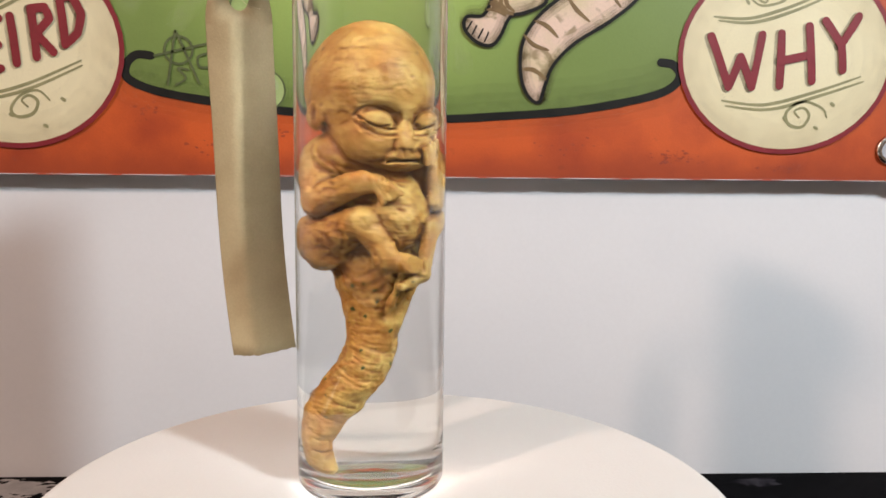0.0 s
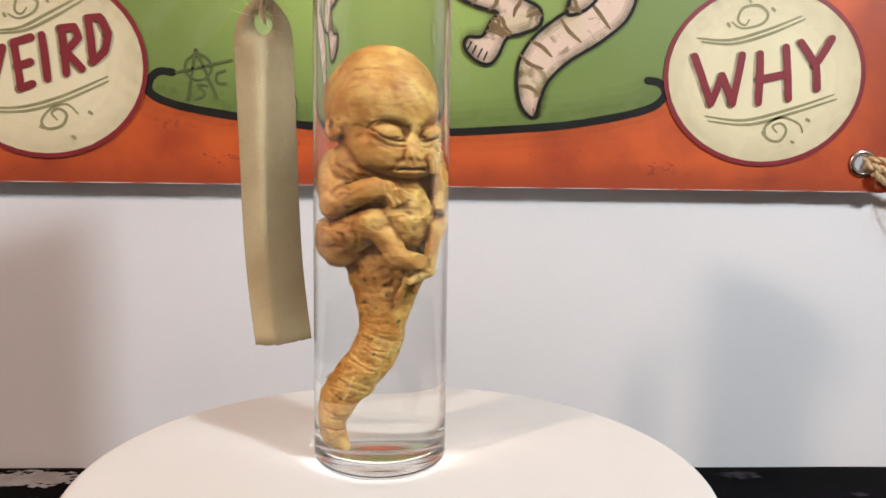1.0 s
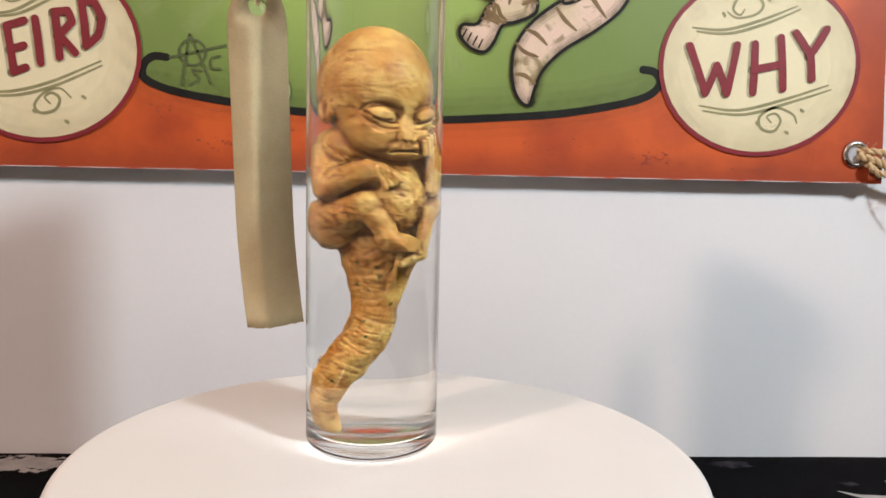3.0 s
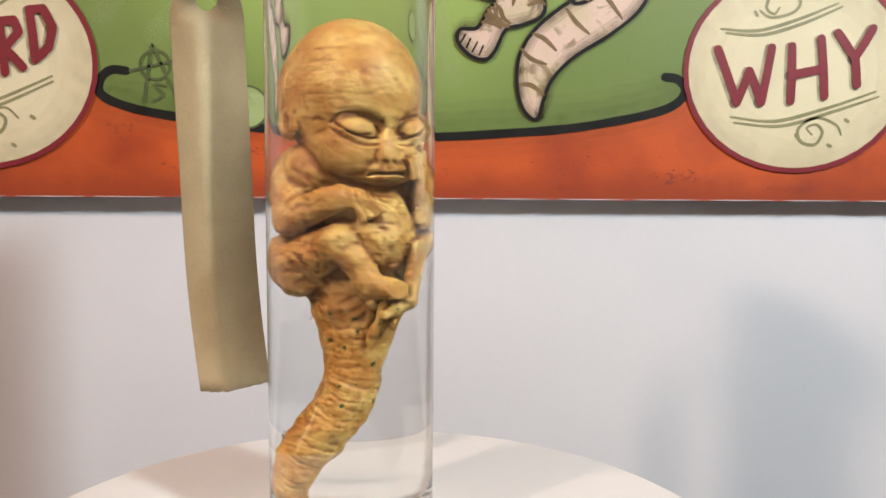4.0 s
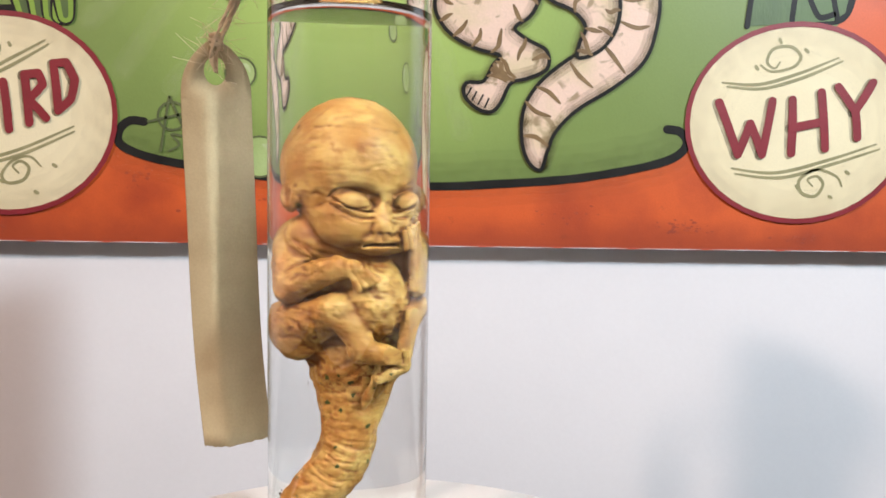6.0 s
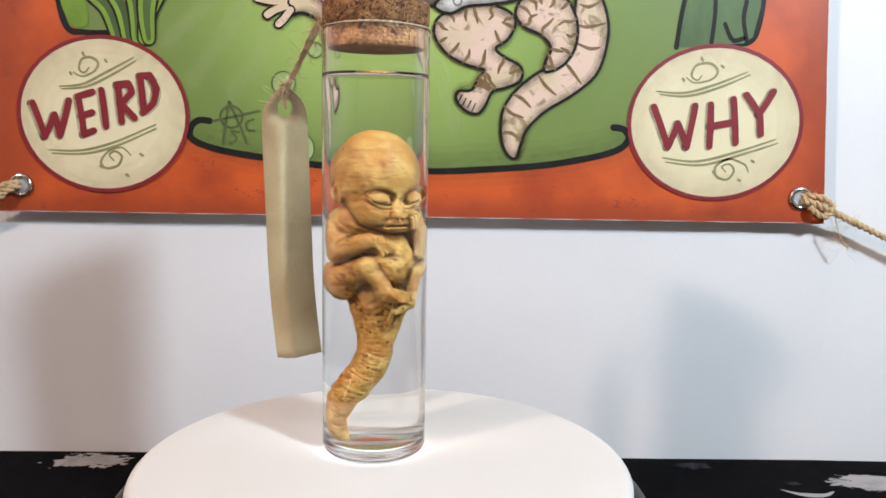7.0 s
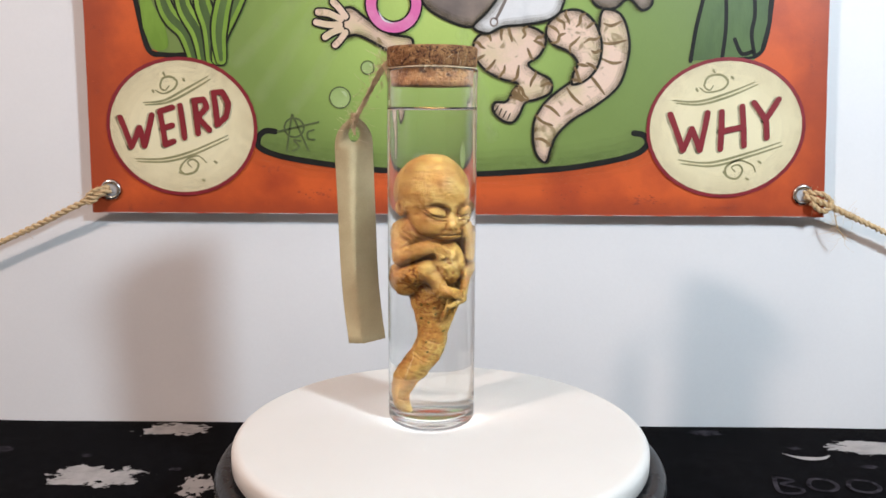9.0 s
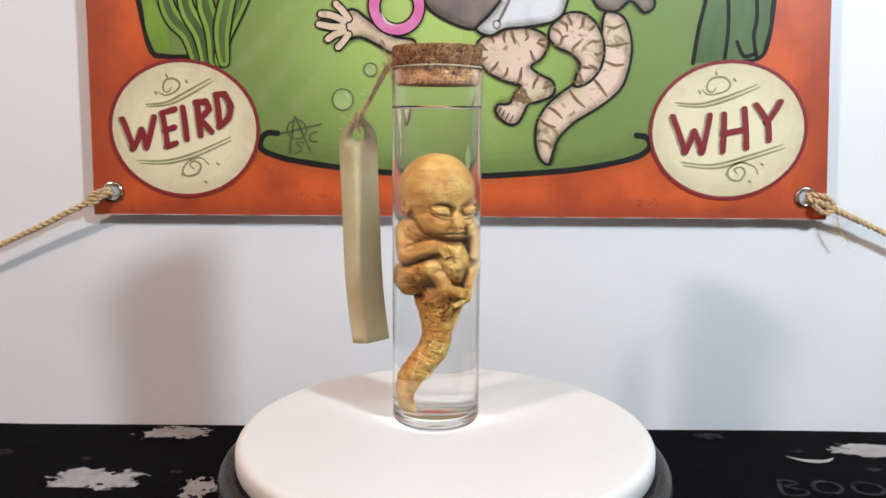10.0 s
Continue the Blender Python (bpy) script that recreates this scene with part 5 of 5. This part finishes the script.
    # shoulder, elbow, belly, hip, knee and foot creases
    for line_points, width, depth in (
            ([(-14, 93.5), (-11, 95.5), (-8.5, 95.0)], 0.4, 0.5), ([(-14.5, 91.0), (-11.5, 93.0), (-9.0, 92.0)], 0.35, 0.45),
            ([(-13, 89.5), (-10.5, 91.0), (-8.5, 90.2)], 0.35, 0.5), ([(-15.5, 86.5), (-12, 85.6), (-9, 86.6)], 0.4, 0.4),
            ([(1.6, 94.8), (2.2, 93.0), (2.0, 91.2)], 0.3, 0.35), ([(3.4, 94.4), (4.0, 92.6), (3.9, 90.8)], 0.3, 0.35),
            ([(5.0, 94.0), (5.6, 92.2), (5.6, 90.4)], 0.3, 0.35), ([(0, 86.6), (5, 87.2), (11, 86.0)], 0.5, 0.5),
            ([(3, 84.8), (7, 85.0), (12, 84.2)], 0.35, 0.4), ([(4.4, 83.0), (6.4, 83.8), (8.6, 83.0)], 0.4, 0.6),
            ([(4.6, 82.2), (6.4, 81.6), (8.4, 82.3)], 0.35, 0.5), ([(4, 79.6), (8, 80.2), (12, 79.4)], 0.35, 0.4),
            ([(5.5, 77.2), (8.5, 77.8), (12, 77.0)], 0.35, 0.4), ([(6.5, 74.8), (9, 75.4), (12, 74.8)], 0.35, 0.35),
            ([(-16, 79.5), (-12, 81.2), (-8, 80.2)], 0.5, 0.55), ([(-16, 76.5), (-13.5, 78.0), (-11, 77.0)], 0.4, 0.5),
            ([(-13.5, 74.6), (-11.4, 76.0), (-9.6, 74.8)], 0.4, 0.5), ([(-14.6, 72.0), (-12, 73.2), (-9.4, 71.6)], 0.4, 0.5),
            ([(-12.0, 69.4), (-9.8, 70.6), (-7.2, 69.2)], 0.4, 0.45), ([(-7.4, 78.5), (-6.4, 75.5), (-6.8, 72.5)], 0.5, 0.7),
            ([(-5.4, 79.0), (-4.6, 76.0), (-5.0, 73.4)], 0.4, 0.45), ([(-4.0, 84.0), (-1.5, 82.4), (0.4, 79.6)], 0.4, 0.3),
            ([(1.8, 71.8), (3.2, 70.2), (3.0, 68.0)], 0.4, 0.45), ([(9.0, 69.8), (10.4, 68.4), (10.2, 66.6)], 0.3, 0.4),
            ([(3.0, 66.0), (7.0, 65.0), (12.0, 66.0)], 0.4, 0.5), ([(-3, 64), (1, 66.5), (3.5, 69)], 0.5, 0.5),
            ([(-2, 61), (2, 63.5), (5, 66)], 0.45, 0.5), ([(-1, 58), (2, 60.6), (5, 63.5)], 0.4, 0.45),
            ([(3.5, 62), (2.4, 58), (1.6, 55)], 0.45, 0.5), ([(6.6, 62), (5.4, 58.5), (4.6, 56)], 0.35, 0.5),
            ([(15.5, 77), (16.6, 74), (16.2, 70)], 0.4, 0.4), ([(-9, 98), (-6, 96.4), (-2, 95.4)], 0.6, 0.7), ([(-12, 99.5), (-9, 97.0), (-6.5, 94.6)], 0.4, 0.5)):
        x, z = line_points[1]
        crease(line_points, width * 1.3, depth * (0.35 if x > 0 and 72 < z < 89 else 0.8))
    # rings of folds round the tail
    for k in range(34):
        z = rng.uniform(12, 60)
        x, r = rng.uniform(-1, 1) + np.interp(z, [8, 17, 24, 32, 41, 60], [-10, -13.4, -11.2, -5.4, -0.4, 1.4]), rng.uniform(2.0, 5.0)
        lean = np.interp(z, [12, 24, 40, 60], [0.0, 0.5, 0.45, 0.1]) * r
        crease([(x - r, z + lean), (x, z - 0.5), (x + r, z - lean)], 0.35, rng.uniform(0.15, 0.4), limit=2.0)

    def waves(count, short, long, flat):
        total = 0.0
        for k in range(count):
            d = rng.normal(size=3)
            d = d / np.linalg.norm(d) * 2 * math.pi / rng.uniform(short, long)
            bend = rng.uniform(0.15, 0.45, 3)
            total = total + np.sin(d[0] * X + d[1] * Y + d[2] * flat * Z + 1.5 * np.sin(bend[0] * X + bend[1] * Y + bend[2] * Z) + k)
        return total / math.sqrt(count)
    low = 1 / (1 + np.exp((Z - 95) / 2.5))
    where = np.clip(0.5 + 0.8 * waves(3, 18, 30, 1.0), 0, 1)
    V += (0.08 + 0.12 * low) * where * np.exp(-(waves(5, 5.0, 10.0, 1.6) / 0.5) ** 2)
    V += (0.05 + 0.07 * low) * (1 - 0.5 * where) * np.exp(-(waves(5, 2.6, 5.0, 1.3) / 0.45) ** 2)
    V += (0.06 + 0.20 * low) * waves(4, 5.0, 9.0, 1.0)
    V += (0.03 + 0.04 * low) * waves(6, 1.6, 3.0, 1.4)
    s[near] = V
    wall = np.sqrt(GX ** 2 + GY ** 2) - 19.2
    return np.maximum(s, wall + np.zeros_like(s)).astype(np.float32)


def surface_net(f):
    """Vertices at the mean crossing of each cell, quads across each crossed edge."""
    inside = f < 0
    n = np.array(f.shape) - 1
    total, count = np.zeros((*n, 3), np.float32), np.zeros(n, np.float32)
    corners = [(i, j, k) for i in (0, 1) for j in (0, 1) for k in (0, 1)]

    def at(a, c):
        return a[c[0]:c[0] + n[0], c[1]:c[1] + n[1], c[2]:c[2] + n[2]]
    for c in corners:
        for ax in range(3):
            if c[ax] == 0:
                d = list(c)
                d[ax] = 1
                fa, fb = at(f, c), at(f, d)
                cross = (fa < 0) != (fb < 0)
                t = np.where(cross, fa / np.where(cross, fa - fb, 1), 0)
                for q in range(3):
                    total[..., q] += np.where(cross, c[q] + (t if q == ax else 0), 0)
                count += cross
    cells = np.argwhere(count > 0)
    index = -np.ones(n, np.int64)
    index[tuple(cells.T)] = np.arange(len(cells))
    local = total[tuple(cells.T)] / count[tuple(cells.T)][:, None]
    verts = (cells + local) * STEP + np.array([gx[0], gy[0], gz[0]])
    faces = []
    for ax in range(3):
        u, v = (ax + 1) % 3, (ax + 2) % 3
        lo, hi = [slice(None)] * 3, [slice(None)] * 3
        lo[ax], hi[ax] = slice(0, -1), slice(1, None)
        a, b = inside[tuple(lo)], inside[tuple(hi)]
        for flip in (False, True):
            e = np.argwhere((a & ~b) if not flip else (~a & b))
            e = e[(e[:, u] > 0) & (e[:, v] > 0) & (e[:, u] < n[u]) & (e[:, v] < n[v])]
            quad = []
            for du, dv in ((1, 1), (0, 1), (0, 0), (1, 0)):
                q = e.copy()
                q[:, u] -= du
                q[:, v] -= dv
                quad.append(index[tuple(q.T)])
            quad = np.stack(quad, 1)
            faces.append(quad[:, ::-1] if flip else quad)
    return verts, np.concatenate(faces)


form = sculpture()
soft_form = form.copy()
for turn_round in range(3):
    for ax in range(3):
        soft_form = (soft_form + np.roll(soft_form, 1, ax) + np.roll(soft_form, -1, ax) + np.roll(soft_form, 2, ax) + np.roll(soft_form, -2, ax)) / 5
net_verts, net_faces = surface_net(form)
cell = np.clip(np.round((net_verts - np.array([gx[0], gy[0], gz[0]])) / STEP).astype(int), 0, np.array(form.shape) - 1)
# wash mask: how hollow the form is at each point, weaker on the tail
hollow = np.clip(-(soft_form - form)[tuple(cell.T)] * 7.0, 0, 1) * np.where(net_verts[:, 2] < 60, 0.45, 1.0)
net_verts[:, :2] *= 0.94
rise = np.clip((net_verts[:, 2] - 70) / 20, 0, 1)
net_verts[:, 2] -= 1.9 * rise * rise * (3 - 2 * rise)
figure_mesh = bpy.data.meshes.new("sculpture")
figure_mesh.from_pydata((net_verts * 0.001).tolist(), [], net_faces.tolist())
figure_mesh.update()
figure_mesh.materials.append(SKIN)
figure_mesh.polygons.foreach_set("use_smooth", [True] * len(figure_mesh.polygons))
dots = figure_mesh.attributes.new("dotted", "FLOAT", "POINT")
vz, vy, vx = net_verts[:, 2], net_verts[:, 1], net_verts[:, 0]
dot_weight = np.where(vz < 64, 1.0, np.where((vz > 104) & (vy > -6), 0.9, np.where(vy > 3, 1.0, 0.0)))
dots.data.foreach_set("value", dot_weight.astype(np.float32))
wash = figure_mesh.attributes.new("hollow_wash", "FLOAT", "POINT")
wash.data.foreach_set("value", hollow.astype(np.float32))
figure = tagged(new("resin_sculpture", figure_mesh), "yellow resin sculpture of a curled tailed creature with green dots", "sculpture")
figure.location = JAR


# ---- paper tag on its twine ----
tag = tagged(new("paper_tag"), "long aged paper tag hanging from the cork by jute twine", "tag")
TAG_TURN = math.radians(38)
tag.matrix_world = Matrix.Translation(JAR + Vector((-0.0334, 0.0155, 0.0355))) @ Euler((0, math.radians(-3.0), TAG_TURN)).to_matrix().to_4x4()
TW, TH = 0.0215, 0.116


def tag_bow(z):
    return 0.004 * math.sin(math.pi * min(max(z / TH, 0), 1)) + 0.0008 * math.sin(z * 70)


def folded(x, y, z):
    """Bends the strip along one long edge of the tag backwards."""
    q = max(0.0, -0.0022 - x)
    r = math.sqrt(q * q + 0.0013 ** 2) - 0.0013
    return Vector((x + 0.42 * r, y + 0.82 * r, z))


def paper():
    """The tag's sheet: shoulders rounded at the top, a round hole, a slight bow."""
    bm = bmesh.new()
    hole_z, hole_r = TH - 0.0085, 0.0034
    w = TW / 2
    outline = []
    for k in range(25):
        a = math.pi * k / 24
        outline.append((w * math.cos(a) * (0.62 + 0.38 * (1 - math.sin(a) ** 4)), TH - 0.015 + 0.015 * math.sin(a)))
    n = len(outline)
    inner = [(hole_r * math.cos(math.pi * k / 24), hole_z + hole_r * 1.15 * math.sin(math.pi * k / 24)) for k in range(25)]
    low = [(hole_r * math.cos(math.pi * k / 24), hole_z - hole_r * 1.15 * math.sin(math.pi * k / 24)) for k in range(25)]

    def v(p):
        return bm.verts.new(folded(p[0], tag_bow(p[1]), p[1]))
    o, i, lo = [v(p) for p in outline], [v(p) for p in inner], [v(p) for p in low[1:-1]]
    lo = [i[0], *lo, i[-1]]
    for k in range(n - 1):
        bm.faces.new((o[k], o[k + 1], i[k + 1], i[k]))
    steps = 26
    prev = [v((w * math.cos(math.pi * k / 24) , TH - 0.0165)) for k in range(25)]
    bm.faces.new([o[0], i[0], *lo[1:-1], i[-1], o[-1], *reversed(prev)][:])
    for s in range(1, steps + 1):
        z = (TH - 0.0165) * (1 - s / steps)
        row = [v((w * math.cos(math.pi * k / 24), z + (0.0005 * noise.noise(Vector((k * 0.7, 3, 1))) if s == steps else 0))) for k in range(25)]
        for k in range(24):
            bm.faces.new((prev[k], prev[k + 1], row[k + 1], row[k]))
        prev = row
    bm.normal_update()
    bmesh.ops.triangulate(bm, faces=[f for f in bm.faces if len(f.verts) > 4])
    bmesh.ops.recalc_face_normals(bm, faces=list(bm.faces))
    ext = bmesh.ops.extrude_face_region(bm, geom=list(bm.faces))
    for q in ext["geom"]:
        if isinstance(q, bmesh.types.BMVert):
            q.co.y += 0.0004
    bmesh.ops.recalc_face_normals(bm, faces=list(bm.faces))
    return bm


part("sheet", paper(), PAPER, tag, "aged tan card", True)


def on_back(bm):
    """Lays flat writing on the printed face of the tag."""
    for q in bm.verts:
        q.co = folded(q.co.x, tag_bow(q.co.z) + 0.00055, q.co.z)
    return bm


for a, b in (((-0.0075, 0.004), (-0.0075, 0.094)), ((0.0075, 0.004), (0.0075, 0.094)), ((-0.0075, 0.004), (0.0075, 0.004)), ((-0.0075, 0.094), (0.0075, 0.094)),
             ((-0.0028, 0.007), (-0.0028, 0.092)), ((0.0028, 0.007), (0.0028, 0.092))):
    steps = [(a[0] + (b[0] - a[0]) * k / 20, a[1] + (b[1] - a[1]) * k / 20) for k in range(21)]
    part("ruled_line", on_back(flat_stroke(steps, 0.00022, 0, 1, False, 0, "y")), INK_BROWN, tag)


def writing(text, size, x, z):
    cu = bpy.data.curves.new("writing", "FONT")
    cu.body, cu.size, cu.shear, cu.resolution_u = text, size, 0.25, 3
    tmp = new("writing_source", cu)
    dg = bpy.context.evaluated_depsgraph_get()
    me = bpy.data.meshes.new_from_object(tmp.evaluated_get(dg))
    bm = bmesh.new()
    bm.from_mesh(me)
    bpy.data.objects.remove(tmp)
    bpy.data.curves.remove(cu)
    bpy.data.meshes.remove(me)
    for q in bm.verts:
        u, w = q.co.x, q.co.y
        q.co = Vector((x - w, 0, z - u))
    return on_back(bm)


part("handwriting", writing('Specimen: "Frog Boy" / Ranasapien', 0.0056, -0.0018, 0.090), INK_BROWN, tag, "brown ink words down the tag")
part("handwriting", writing("Date: 7-12-1933", 0.0056, 0.0040, 0.090), INK_BROWN, tag, "brown ink date down the tag")

twine = tagged(new("twine"), "thin frayed jute twine tied round the cork and through the tag", "twine")
loop = [JAR + Vector((0.0207 * math.cos(a), 0.0207 * math.sin(a), 0.1742 + 0.0003 * math.sin(3 * a))) for a in [2 * math.pi * k / 180 for k in range(181)]]
part("wrap", rope(loop, 0.00045, 2, 0.006, 40, 11, 0.006), TWINE, twine)
top = tag.matrix_world @ Vector((0, tag_bow(TH - 0.0085) - 0.0006, TH - 0.0070))
knot = JAR + Vector((-0.0215, 0.001, 0.1765))
for k in range(3):
    o = Vector((0.0006 * (k - 1), 0.0009 * (k - 1), 0))
    part("strand", rope(curve_points([knot + o, knot + Vector((-0.0030, 0.0005, -0.0035)) + o * 1.5, (knot + top) / 2 + Vector((-0.0012, 0, 0.0015)) + o, top + Vector((0, -0.0010 + 0.0022 * (k % 2), 0.0045)) + o, top + Vector((0, 0.001 * (k - 1), -0.002))], 14), 0.00055, 2, 0.011, 40, 20 + k, 0.008), TWINE, twine)
bow = curve_points([knot + Vector((0.004, -0.006, 0.004)), knot + Vector((0.001, -0.002, 0.001)), knot, knot + Vector((-0.001, -0.001, -0.001)), knot + Vector((0.001, -0.004, -0.006))], 10)
part("knot", rope(bow, 0.0009, 3, 0.006, 90, 31, 0.008), TWINE, twine)
neck = [top + Vector((0.0016 * math.cos(a), 0.0016 * math.sin(a), 0.0045 + 0.0007 * a / math.pi)) for a in [2 * math.pi * 3 * k / 60 for k in range(61)]]
part("knot", rope(neck, 0.0006, 2, 0.004, 30, 33, 0.006), TWINE, twine)
